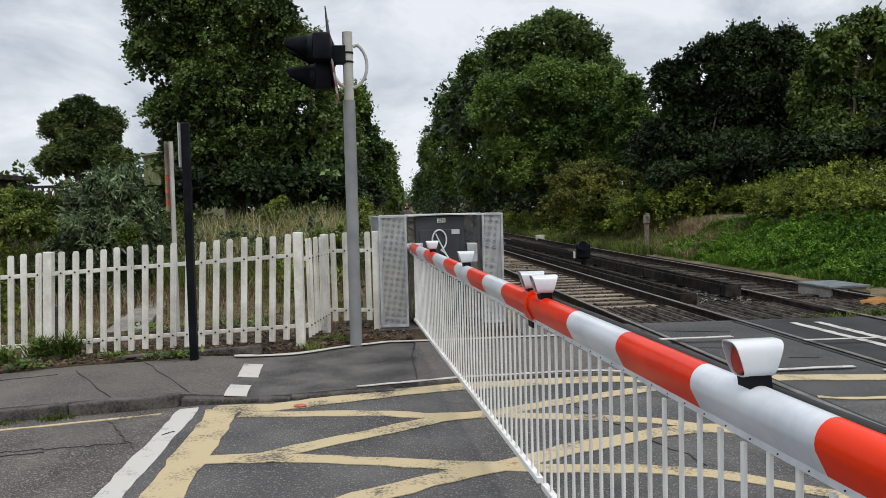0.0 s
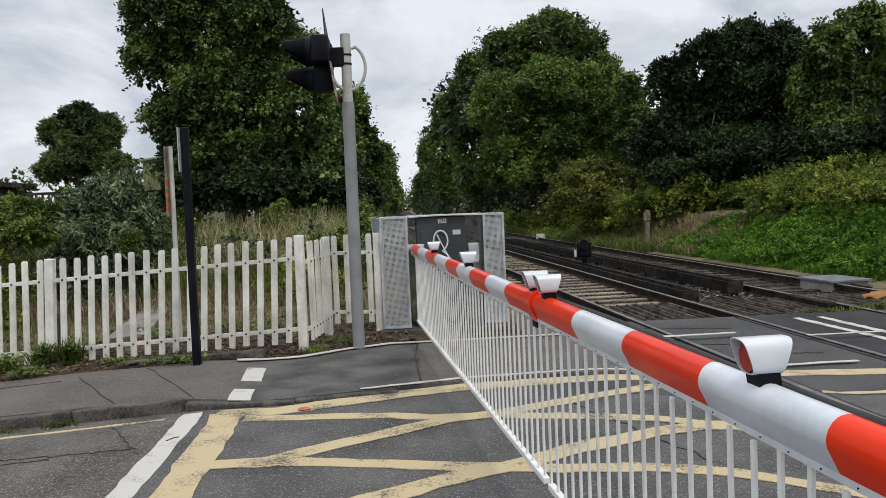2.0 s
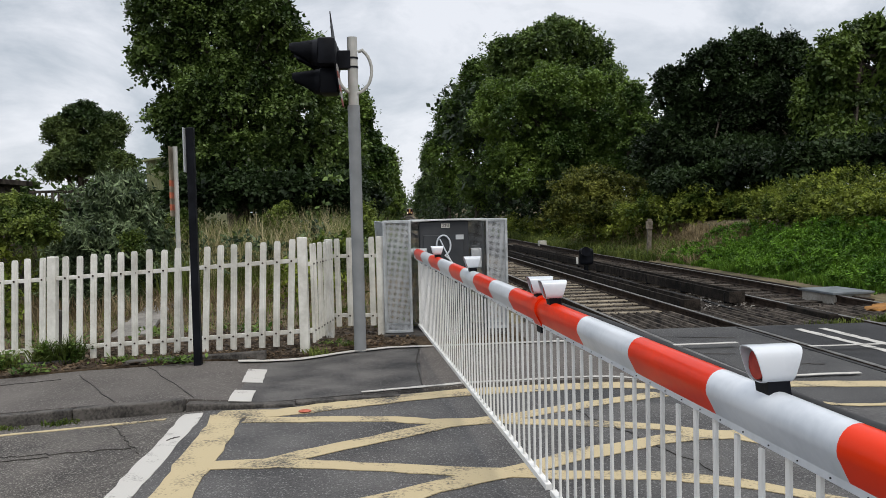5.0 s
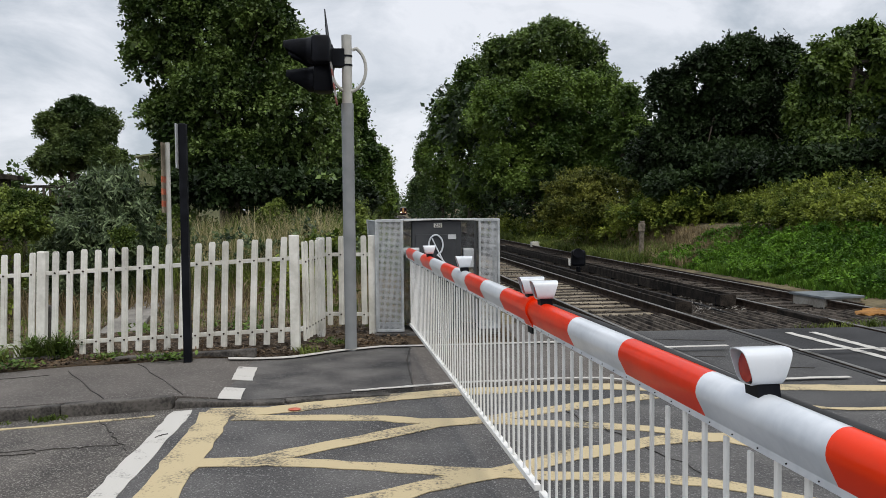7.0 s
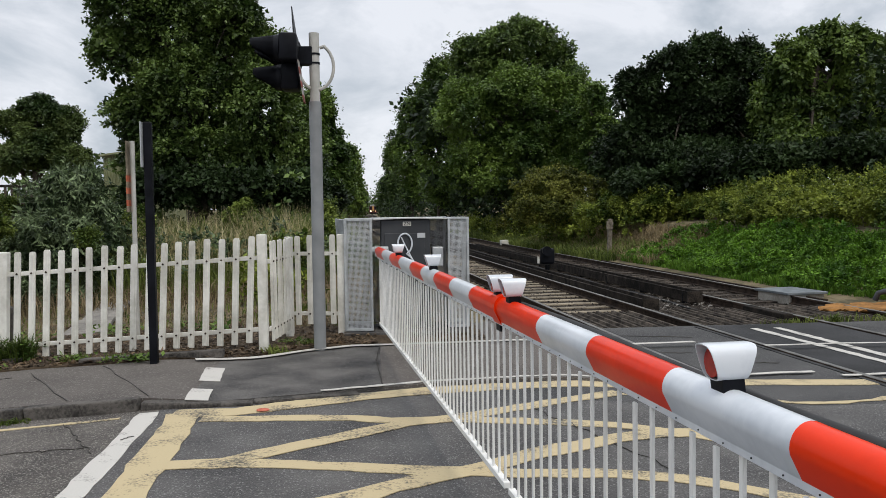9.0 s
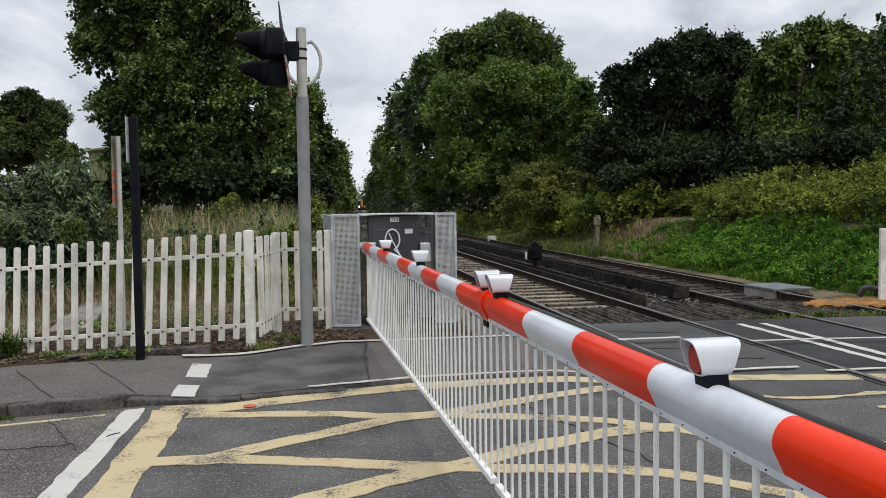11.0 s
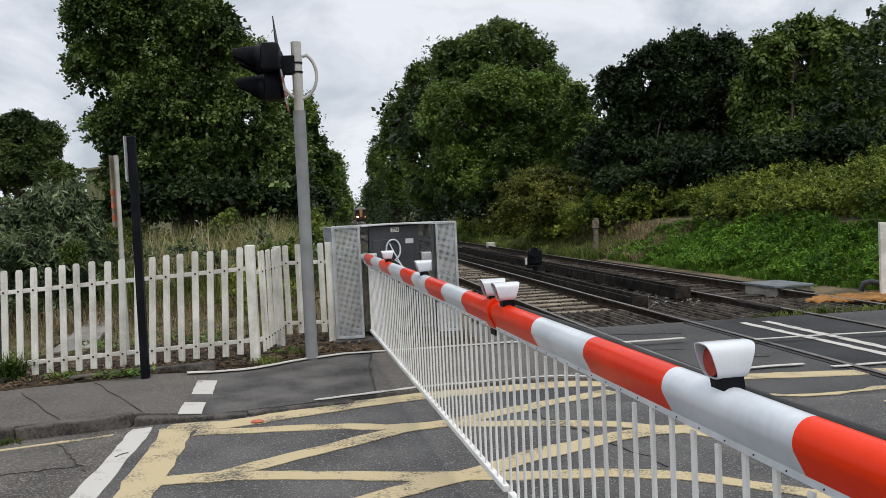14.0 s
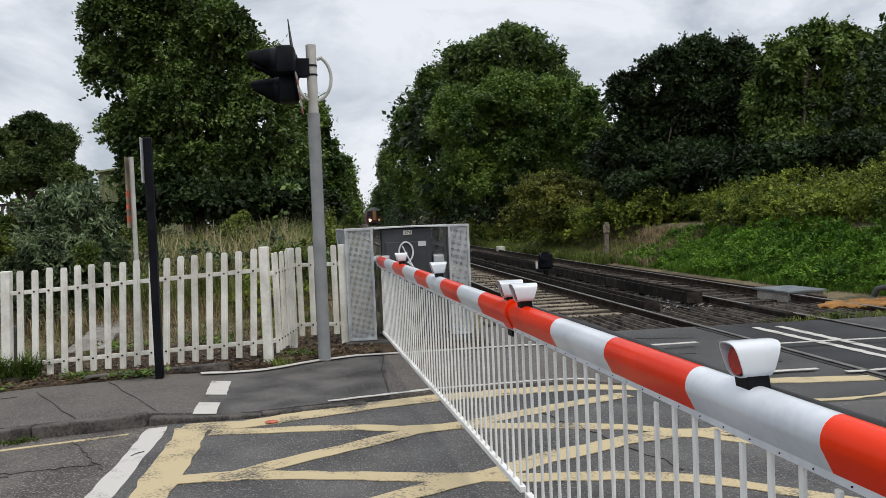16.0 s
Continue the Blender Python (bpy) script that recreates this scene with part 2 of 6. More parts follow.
def perforated(name, colour, pitch, hole):
    """Galvanised sheet with rows of round holes."""
    m = material(name, tuple(c * 0.8 for c in colour), colour, 0.5, 6, 0.05, metal=0.3, fine=0.3)
    n, l = m.node_tree.nodes, m.node_tree.links
    b, out = n["Principled BSDF"], n["Material Output"]
    tc = n.new("ShaderNodeTexCoord")
    sc = n.new("ShaderNodeVectorMath")
    sc.operation = "SCALE"
    sc.inputs["Scale"].default_value = 1 / pitch
    fr = n.new("ShaderNodeVectorMath")
    fr.operation = "FRACTION"
    sub = n.new("ShaderNodeVectorMath")
    sub.operation = "SUBTRACT"
    sub.inputs[1].default_value = (0.5, 0.5, 0.5)
    flat = n.new("ShaderNodeVectorMath")
    flat.operation = "MULTIPLY"
    flat.inputs[1].default_value = (1, 0, 1)
    ln = n.new("ShaderNodeVectorMath")
    ln.operation = "LENGTH"
    lt = n.new("ShaderNodeMath")
    lt.operation = "LESS_THAN"
    lt.inputs[1].default_value = hole
    tr = n.new("ShaderNodeBsdfTransparent")
    mx = n.new("ShaderNodeMixShader")
    l.new(tc.outputs["Object"], sc.inputs[0])
    l.new(sc.outputs[0], fr.inputs[0])
    l.new(fr.outputs[0], sub.inputs[0])
    l.new(sub.outputs[0], flat.inputs[0])
    l.new(flat.outputs[0], ln.inputs[0])
    l.new(ln.outputs["Value"], lt.inputs[0])
    l.new(lt.outputs[0], mx.inputs["Fac"])
    l.new(b.outputs[0], mx.inputs[1])
    l.new(tr.outputs[0], mx.inputs[2])
    l.new(mx.outputs[0], out.inputs["Surface"])
    return m


M["mesh_sheet"] = perforated("mesh_sheet", (0.50, 0.52, 0.535), 0.015, 0.33)

# ---- mesh helpers ----


def box(bm, c, s, turn=None):
    """A box of size s round c (both in metres)."""
    m = Matrix.Translation(c) @ (turn.to_4x4() if turn else Matrix.Identity(4)) @ Matrix.Diagonal((*s, 1))
    return bmesh.ops.create_cube(bm, size=1.0, matrix=m)["verts"]


def tube(bm, a, b, r, r2=None, n=12):
    a, b = Vector(a), Vector(b)
    d = b - a
    m = Matrix.Translation((a + b) / 2) @ d.to_track_quat("Z", "Y").to_matrix().to_4x4()
    return bmesh.ops.create_cone(bm, cap_ends=True, segments=n, radius1=r, radius2=r if r2 is None else r2, depth=d.length, matrix=m)["verts"]


def pipe(bm, points, r, n=8):
    """A bent tube through the points."""
    rings = []
    pts = [Vector(p) for p in points]
    side = None
    for i, p in enumerate(pts):
        d = (pts[min(i + 1, len(pts) - 1)] - pts[max(i - 1, 0)]).normalized()
        if side is None:
            side = d.orthogonal().normalized()
        side = (side - d * side.dot(d)).normalized()
        up = d.cross(side)
        rings.append([bm.verts.new(p + side * (r * math.cos(k * math.tau / n)) + up * (r * math.sin(k * math.tau / n))) for k in range(n)])
    for a, b in zip(rings, rings[1:]):
        for k in range(n):
            bm.faces.new((a[k], a[(k + 1) % n], b[(k + 1) % n], b[k]))
    bm.faces.new(rings[0][::-1])
    bm.faces.new(rings[-1])


def extrude(bm, outline, a, b, frame_of):
    """A prism: the outline (u, v) swept from a to b; frame_of maps (u, v, s) to a point."""
    ra = [bm.verts.new(frame_of(u, v, a)) for u, v in outline]
    rb = [bm.verts.new(frame_of(u, v, b)) for u, v in outline]
    k = len(outline)
    for i in range(k):
        bm.faces.new((ra[i], ra[(i + 1) % k], rb[(i + 1) % k], rb[i]))
    bm.faces.new(ra[::-1])
    bm.faces.new(rb)


def part(name, bm, mat, parent=None, label="", bevel=0.0, smooth=False):
    """Links a bmesh as one mesh object under parent."""
    if bevel:
        bmesh.ops.bevel(bm, geom=bm.edges[:], offset=bevel, segments=2, affect="EDGES", profile=0.5, clamp_overlap=True)
    bmesh.ops.recalc_face_normals(bm, faces=bm.faces[:])
    me = bpy.data.meshes.new(name)
    bm.to_mesh(me)
    bm.free()
    me.materials.append(M[mat] if isinstance(mat, str) else mat)
    if smooth:
        for p in me.polygons:
            p.use_smooth = True
        me.set_sharp_from_angle(angle=radians(40 if smooth is True else smooth))
    ob = new(name, me)
    ob.parent = parent
    if label:
        ob["label"] = label
    return ob


def again(ob, m, parent):
    """One more object on the mesh of ob, at pose m under parent."""
    o = new(ob.name.split(".")[0], ob.data)
    o.parent = parent
    o.matrix_basis = m
    return o


def root(name, m, label, category, group="", kind=""):
    e = new(name)
    e.empty_display_size = 0.2
    e.matrix_basis = m
    return tagged(e, label, category, group, kind)


def sheet_mesh(name, verts, faces, mat):
    me = bpy.data.meshes.new(name)
    me.from_pydata(verts, [], faces)
    me.materials.append(M[mat] if isinstance(mat, str) else mat)
    return me


def leaves(name, corners, mat):
    """One mesh from an array of separate faces, shape (n, corners, 3)."""
    n, k = len(corners), len(corners[0])
    me = bpy.data.meshes.new(name)
    me.vertices.add(k * n)
    me.vertices.foreach_set("co", np.asarray(corners, dtype=np.float32).ravel())
    me.loops.add(k * n)
    me.loops.foreach_set("vertex_index", np.arange(k * n, dtype=np.int32))
    me.polygons.add(n)
    me.polygons.foreach_set("loop_start", np.arange(0, k * n, k, dtype=np.int32))
    me.update(calc_edges=True)
    me.materials.append(M[mat])
    return me


# ---- the lie of the land ----
def smooth(a, b, v):
    t = min(1.0, max(0.0, (v - a) / (b - a)))
    return t * t * (3 - 2 * t)


def track_x(y):
    """The middle of the right-hand track."""
    return 2.1 + 5.75 * max(0.0, (180 - y) / 180) ** 1.6


GAUGE, APART, RAIL_Z = 1.435, 3.4, -0.10


def bank_foot(y):
    return track_x(y) + 1.55


def drop(x):
    """The road and everything along it fall away from the crossing."""
    return 0.055 * min(8.0, max(0.0, -1.8 - x))


def land(x, y):
    """Height of the bare ground."""
    z = -drop(x)
    z -= 0.12 * max(smooth(1.6, 3.0, x), smooth(40, 80, y) * smooth(track_x(y) - 6.2, track_x(y) - 5.2, x))                                   # the road dips to the rails
    if y > 11.2:                                                       # the track bed lies lower
        z -= 0.17 * smooth(11.3, 11.8, y) * smooth(track_x(y) - 6.2, track_x(y) - 5.2, x) * (1 - smooth(bank_foot(y) - 0.9, bank_foot(y), x))
        z += 0.08 * (1 - smooth(0.0, 1.0, x - track_x(y) + 7.2))
        b = smooth(11.8, 14.5, y)
        z += b * (1.25 * smooth(0, 3.0, x - bank_foot(y)) + 1.2 * smooth(3.0, 9.0, x - bank_foot(y)))
    z += 6.0 * smooth(560, 900, y)
    return z


def axis(edges):
    out = []
    for a, b, n in edges:
        out += list(np.linspace(a, b, n, endpoint=False))
    return out + [edges[-1][1]]


def build_ground():
    xs = axis([(-900, -60, 8), (-60, -12, 12), (-12, -1.8, 14), (-1.8, 12, 70), (12, 30, 24), (30, 80, 10), (80, 900, 8)])
    ys = axis([(-600, -20, 6), (-20, 4, 10), (4, 11, 10), (11, 17, 40), (17, 40, 40), (40, 180, 50), (180, 400, 20), (400, 1500, 12)])
    verts = [(x, y, land(x, y) - 0.03) for y in ys for x in xs]
    w = len(xs)
    faces = [(j * w + i, j * w + i + 1, (j + 1) * w + i + 1, (j + 1) * w + i) for j in range(len(ys) - 1) for i in range(w - 1)]
    me = sheet_mesh("ground", verts, faces, "rough_ground")
    for p in me.polygons:
        p.use_smooth = True
    tagged(new("ground", me), "rough ground of soil and dry grass beside the railway", "ground", kind="structure")


build_ground()


def slab(name, xs, ys, lift, mat, label, category, thick=0.05):
    """A sheet laid on the land between the given lines, with a thickness."""
    bm = bmesh.new()
    grid = [[bm.verts.new((x, y, land(x, y) + lift)) for x in xs] for y in ys]
    for j in range(len(ys) - 1):
        for i in range(len(xs) - 1):
            bm.faces.new((grid[j][i], grid[j][i + 1], grid[j + 1][i + 1], grid[j + 1][i]))
    out = bmesh.ops.extrude_face_region(bm, geom=bm.faces[:])
    for v in out["geom"]:
        if isinstance(v, bmesh.types.BMVert):
            v.co.z -= thick
    return tagged(part(name, bm, mat), label, category, kind="structure")


slab("road", axis([(-1.8, 1, 6), (1, 3.2, 10), (3.2, 60, 20)]), axis([(-2.5, 6.35, 12)]), 0.0, "asphalt", "dark worn asphalt road leading over the railway", "road")
slab("road_crossing", axis([(1.0, 1.3, 1), (1.3, 3.2, 10), (3.2, 60, 20)]), axis([(6.35, 11.35, 8)]), 0.0, "asphalt_deck", "grey asphalt deck between the rails of the level crossing", "road")
slab("road_edge", axis([(-1.8, 1.02, 6)]), axis([(6.352, 8.2, 4)]), -0.002, "asphalt", "dark asphalt beside the footway", "road")
slab("road_lane", axis([(-40, -9.8, 6), (-9.8, -1.8, 20)]), axis([(-2.5, 6.7, 12)]), 0.0, "asphalt_old", "older cracked brown-grey asphalt before the stop line", "road", 0.02)
slab("pavement_near", axis([(-40, -9.8, 6), (-9.8, -1.8, 6), (-1.8, 40, 20)]), axis([(-60, -2.5, 4)]), 0.1, "footway", "asphalt pavement behind the barrier", "pavement")



# ---- footway, kerb and markings ----
def path_z(x, y):
    """The footway: raised behind the kerb, level with the road where it crosses the railway."""
    return 0.10 - drop(x) - 0.07 * smooth(-2.3, -1.2, x) - 0.14 * smooth(1.6, 3.0, x) + 0.03 * smooth(7.5, 9.0, y)


def strip(name, points, width, mat, label, height=None, lift=0.006, ragged=0.0):
    """A painted line of some thickness along the points."""
    rng = random.Random(name + str(points))
    h = height or (lambda x, y: land(x, y))
    pts = [Vector((x, y, 0)) for x, y in points]
    fine = []
    for a, b in zip(pts, pts[1:]):
        k = max(1, int((b - a).length / 0.12))
        fine += [a.lerp(b, i / k) for i in range(k)]
    fine.append(pts[-1])
    bm = bmesh.new()
    rows = []
    for i, p in enumerate(fine):
        d = (fine[min(i + 1, len(fine) - 1)] - fine[max(i - 1, 0)]).normalized()
        s = Vector((-d.y, d.x, 0))
        l, r = p + s * (width / 2 + rng.uniform(-ragged, ragged)), p - s * (width / 2 + rng.uniform(-ragged, ragged))
        rows.append([bm.verts.new((q.x, q.y, h(q.x, q.y) + lift)) for q in (l, r)])
    for a, b in zip(rows, rows[1:]):
        bm.faces.new((a[0], a[1], b[1], b[0]))
    out = bmesh.ops.extrude_face_region(bm, geom=bm.faces[:])
    for v in out["geom"]:
        if isinstance(v, bmesh.types.BMVert):
            v.co.z -= 0.005
    return tagged(part(name, bm, mat), label, "road marking", kind="structure")


def path_back(x):
    """Where the pavement ends and the soil along the fence begins."""
    return 8.40 + 0.05 * math.sin(3.1 * x) * math.sin(1.3 * x) + 0.78 * smooth(-1.8, -0.4, x)


def build_footway():
    def sheet(name, outline, mat, label, lift=0.0, cuts=40):
        bm = bmesh.new()
        n = cuts
        (x0, x1), lo, hi = outline
        rows = []
        for i in range(n + 1):
            x = x0 + (x1 - x0) * i / n
            rows.append([bm.verts.new((x, lo(x) + (hi(x) - lo(x)) * k / 6, path_z(x, lo(x) + (hi(x) - lo(x)) * k / 6) + lift)) for k in range(7)])
        for a, b in zip(rows, rows[1:]):
            for k in range(6):
                bm.faces.new((a[k], b[k], b[k + 1], a[k + 1]))
        out = bmesh.ops.extrude_face_region(bm, geom=bm.faces[:])
        for v in out["geom"]:
            if isinstance(v, bmesh.types.BMVert):
                v.co.z -= 0.12
        return tagged(part(name, bm, mat), label, "pavement", kind="structure")

    edge = lambda x: float(np.interp(x, (-1.4, -0.25, 0.42, 1.3, 2.2), (6.62, 6.92, 7.07, 7.16, 7.18)))
    back = path_back
    sheet("pavement", ((-14.0, -1.62), lambda x: 6.64, back), "footway", "worn grey asphalt pavement with cracks behind a stone kerb")
    sheet("pavement_patch", ((-1.62, 0.02), edge, back), "footway_dark", "dark patched asphalt where the pavement meets the crossing")
    sheet("pavement_crossing", ((0.02, 2.2), edge, lambda x: 11.33 - 2.0 * (1 - smooth(0.0, 2.0, x))), "footway", "grey asphalt footway beside the railway", lift=0.004)
    # soil strip between pavement and fence
    sheet("verge", ((-14.0, 1.3), lambda x: back(x) + 0.02, lambda x: 10.9), "soil", "bare soil with dead leaves along the fence", lift=0.015)


build_footway()


def build_kerb():
    k = root("kerb", pose(0, 0, 0), "row of weathered concrete kerb stones", "kerb", kind="structure")
    bm = bmesh.new()
    box(bm, (0, 0, 0), (0.90, 0.13, 0.26))
    first = part("kerb_stone", bm, "kerb", k, bevel=0.015)
    rng = random.Random(3)
    x = -2.43
    for i in range(12):
        px = x - 0.912 * i
        m = pose(px, 6.59 + rng.uniform(-0.01, 0.01), -0.027 - drop(px) + rng.uniform(-0.008, 0.008), rng.uniform(-1, 1), -3.15, rng.uniform(-0.6, 0.6))
        if i:
            again(first, m, k)
        else:
            first.matrix_basis = m
    again(first, pose(-1.518, 6.60, -0.09, 0, 2.5, 2), k)
    again(first, pose(-0.63, 6.76, -0.108, 0, 0.5, 13), k)


build_kerb()


def build_markings():
    W, Y = "white_line", "yellow_line"
    yl = "worn yellow box junction line painted on the asphalt"
    strip("box_edge", [(-1.585, 6.36), (-1.56, 6.25), (-1.52, 5.42), (-1.51, 4.95), (-1.485, 4.4), (-1.2, -2.0)], 0.25, Y, yl, ragged=0.014)
    strip("box_edge", [(-1.66, 6.34), (-1.18, 6.33), (-0.72, 6.53), (-0.25, 6.71), (0.43, 6.9), (1.04, 6.97), (1.93, 7.05), (3.5, 7.39), (4.6, 7.21), (9.0, 6.95), (20, 6.7)], 0.26, Y, yl, ragged=0.018, lift=0.007)
    strip("box_line", [(-1.40, 6.12), (-0.68, 6.06), (-0.23, 6.0), (0.05, 5.87), (0.42, 5.85), (1.04, 5.72), (1.72, 5.50), (2.6, 5.2), (6.0, 4.4)], 0.16, Y, yl, ragged=0.014, lift=0.007)
    strip("box_line", [(-1.38, 4.92), (-0.8, 4.88), (-0.22, 4.72), (0.3, 4.58), (0.82, 4.46), (1.31, 4.39), (1.68, 4.26), (2.4, 3.95), (4.0, 3.4)], 0.165, Y, yl, ragged=0.016, lift=0.007)
    strip("box_line", [(-1.38, 4.90), (-1.04, 4.93), (-0.7, 5.18), (-0.23, 5.49), (0.15, 5.76), (0.56, 5.88), (1.12, 6.16), (1.75, 6.46), (2.1, 6.72)], 0.175, Y, yl, ragged=0.014, lift=0.0085)
    strip("box_line", [(-1.1, 3.6), (-0.24, 4.12), (0.15, 4.38), (0.6, 4.6), (0.98, 4.86), (1.67, 5.17), (2.16, 5.37), (3.0, 5.8)], 0.20, Y, yl, ragged=0.02, lift=0.0085)
    strip("box_line", [(3.46, 6.52), (3.7, 6.44), (4.15, 6.46), (4.62, 6.55)], 0.10, Y, yl, ragged=0.035, lift=0.0085)
    strip("box_line", [(4.2, 6.03), (4.5, 5.96), (5.2, 5.93)], 0.10, Y, yl, ragged=0.03, lift=0.0085)
    strip("box_line", [(3.35, 5.16), (3.7, 4.95), (4.3, 4.7)], 0.13, Y, yl, ragged=0.03, lift=0.0085)
    strip("stop_line", [(-1.865, 6.42), (-1.83, 5.7), (-1.815, 5.08), (-1.79, 4.43), (-1.55, -2.0)], 0.17, W, "white stop line painted across the road", ragged=0.012)
    strip("side_line", [(-8.0, 6.1), (-3.37, 6.23), (-2.72, 6.26), (-2.06, 6.30)], 0.05, Y, "thin yellow line along the kerb", ragged=0.008)
    strip("edge_line", [(-0.52, 6.88), (-0.25, 6.95), (0.0, 7.02), (0.42, 7.14), (1.32, 7.23), (2.01, 7.25)], 0.055, W, "ragged white edge line of the footway", path_z, ragged=0.014, lift=0.014)
    strip("edge_line", [(3.6, 7.68), (4.42, 7.71)], 0.07, W, "ragged white edge line of the footway", path_z, ragged=0.012, lift=0.014)
    strip("edge_line", [(4.6, 7.48), (5.34, 7.51), (12, 7.3)], 0.07, W, "ragged white edge line of the footway", path_z, ragged=0.012, lift=0.014)
    strip("edge_line", [(-1.87, 8.31), (-1.58, 8.4), (-1.13, 8.61), (-0.78, 8.88), (-0.28, 9.12), (0.3, 9.13), (1.67, 9.2), (2.79, 9.52), (3.9, 9.58)], 0.085, W, "white edge line at the back of the footway", path_z, ragged=0.010, lift=0.02)
    strip("edge_line", [(4.6, 9.16), (5.57, 9.16), (6.4, 9.1), (14, 8.7)], 0.06, W, "white edge line at the back of the footway", path_z, ragged=0.010, lift=0.02)
    for y0, y1, x0, x1 in ((7.39, 8.0, -1.565, -1.62), (6.6, 7.04, -1.53, -1.565)):
        strip("dash_line", [(x0, y0), (x1, y1)], 0.185, W, "white dash painted on the footway", path_z, ragged=0.006, lift=0.008)
    for x0, x1, y1 in ((5.25, 5.55, 7.2), (5.59, 5.77, 7.6)):
        strip("centre_line", [(x0, 10.85), (x1, y1)], 0.11, W, "white double line between the tracks", ragged=0.012, lift=0.014)


build_markings()


def build_cracks():
    def crack(points, width, label, height=None):
        o = strip("crack", points, width, "tar", label, height, lift=0.0075, ragged=width * 0.45)
        o["category"] = "crack"
    rng = random.Random(12)

    def wander(a, b, n, amp):
        return [(a[0] + (b[0] - a[0]) * i / n + rng.uniform(-amp, amp), a[1] + (b[1] - a[1]) * i / n + rng.uniform(-amp, amp)) for i in range(n + 1)]
    pave = lambda x, y: path_z(x, y)
    crack(wander((-2.59, 6.68), (-3.45, 8.2), 7, 0.014), 0.0055, "dark joint across the pavement", pave)
    crack(wander((-1.92, 6.68), (-2.78, 8.3), 7, 0.014), 0.0055, "dark joint across the pavement", pave)
    crack(wander((-3.9, 6.7), (-4.7, 8.2), 7, 0.014), 0.0055, "dark joint across the pavement", pave)
    crack(wander((-3.6, 8.05), (-4.4, 7.98), 12, 0.02), 0.005, "dark crack in the pavement", pave)
    lane = lambda x, y: land(x, y)
    crack(wander((-2.5, 6.32), (-1.96, 5.28), 14, 0.015), 0.005, "dark crack in the old asphalt", lane)
    crack(wander((-3.6, 5.52), (-2.05, 5.46), 40, 0.03), 0.0045, "dark crack in the old asphalt", lane)
    crack(wander((-3.3, 5.36), (-2.6, 5.42), 18, 0.03), 0.005, "dark crack in the old asphalt", lane)
    crack(wander((-1.86, 5.58), (-1.79, 5.66), 6, 0.012), 0.004, "dark crack through the stop line", lambda x, y: land(x, y) + 0.004)
    for (x0, y0), (x1, y1) in (((2.87, 10.64), (4.15, 10.27)), ((3.14, 9.2), (3.69, 9.08)), ((4.06, 8.37), (4.35, 8.31))):
        crack(wander((x0, y0), (x1, y1), 14, 0.012), 0.02, "dark seam across the crossing deck")
    crack(wander((1.15, 6.3), (1.75, 4.4), 16, 0.03), 0.006, "dark crack in the asphalt")
    crack([(0.02, 7.1), (-0.02, 8.3), (0.02, 9.0)], 0.010, "joint between two layers of asphalt", lambda x, y: path_z(x, y) + 0.002)


build_cracks()

# ---- railway ----
RAIL_PROFILE = [(-0.07, 0), (0.07, 0), (0.07, 0.012), (0.012, 0.03), (0.012, 0.11), (0.034, 0.122), (0.034, 0.15), (-0.034, 0.15), (-0.034, 0.122), (-0.012, 0.11), (-0.012, 0.03), (-0.07, 0.012)]


def swept(name, offset, ys, outline, mat, parent, z0):
    """The outline swept along the track's bend at a sideways offset."""
    bm = bmesh.new()
    rings = []
    for y in ys:
        d = Vector((track_x(y + 0.5) - track_x(y - 0.5), 1, 0)).normalized()
        s = Vector((d.y, -d.x, 0))
        c = Vector((track_x(y), y, z0)) + s * offset
        rings.append([bm.verts.new(c + s * u + Vector((0, 0, v))) for u, v in outline])
    k = len(outline)
    for a, b in zip(rings, rings[1:]):
        for i in range(k):
            bm.faces.new((a[i], a[(i + 1) % k], b[(i + 1) % k], b[i]))
    bm.faces.new(rings[0][::-1])
    bm.faces.new(rings[-1])
    return part(name, bm, mat, parent)


TRACK_YS = axis([(-30, 12, 20), (12, 60, 40), (60, 200, 40), (200, 620, 30)])


def on_track(y, offset, z=0.0):
    d = Vector((track_x(y + 0.5) - track_x(y - 0.5), 1, 0)).normalized()
    s = Vector((d.y, -d.x, 0))
    p = Vector((track_x(y), y, z)) + s * offset
    return p, math.degrees(math.atan2(-d.x, d.y))


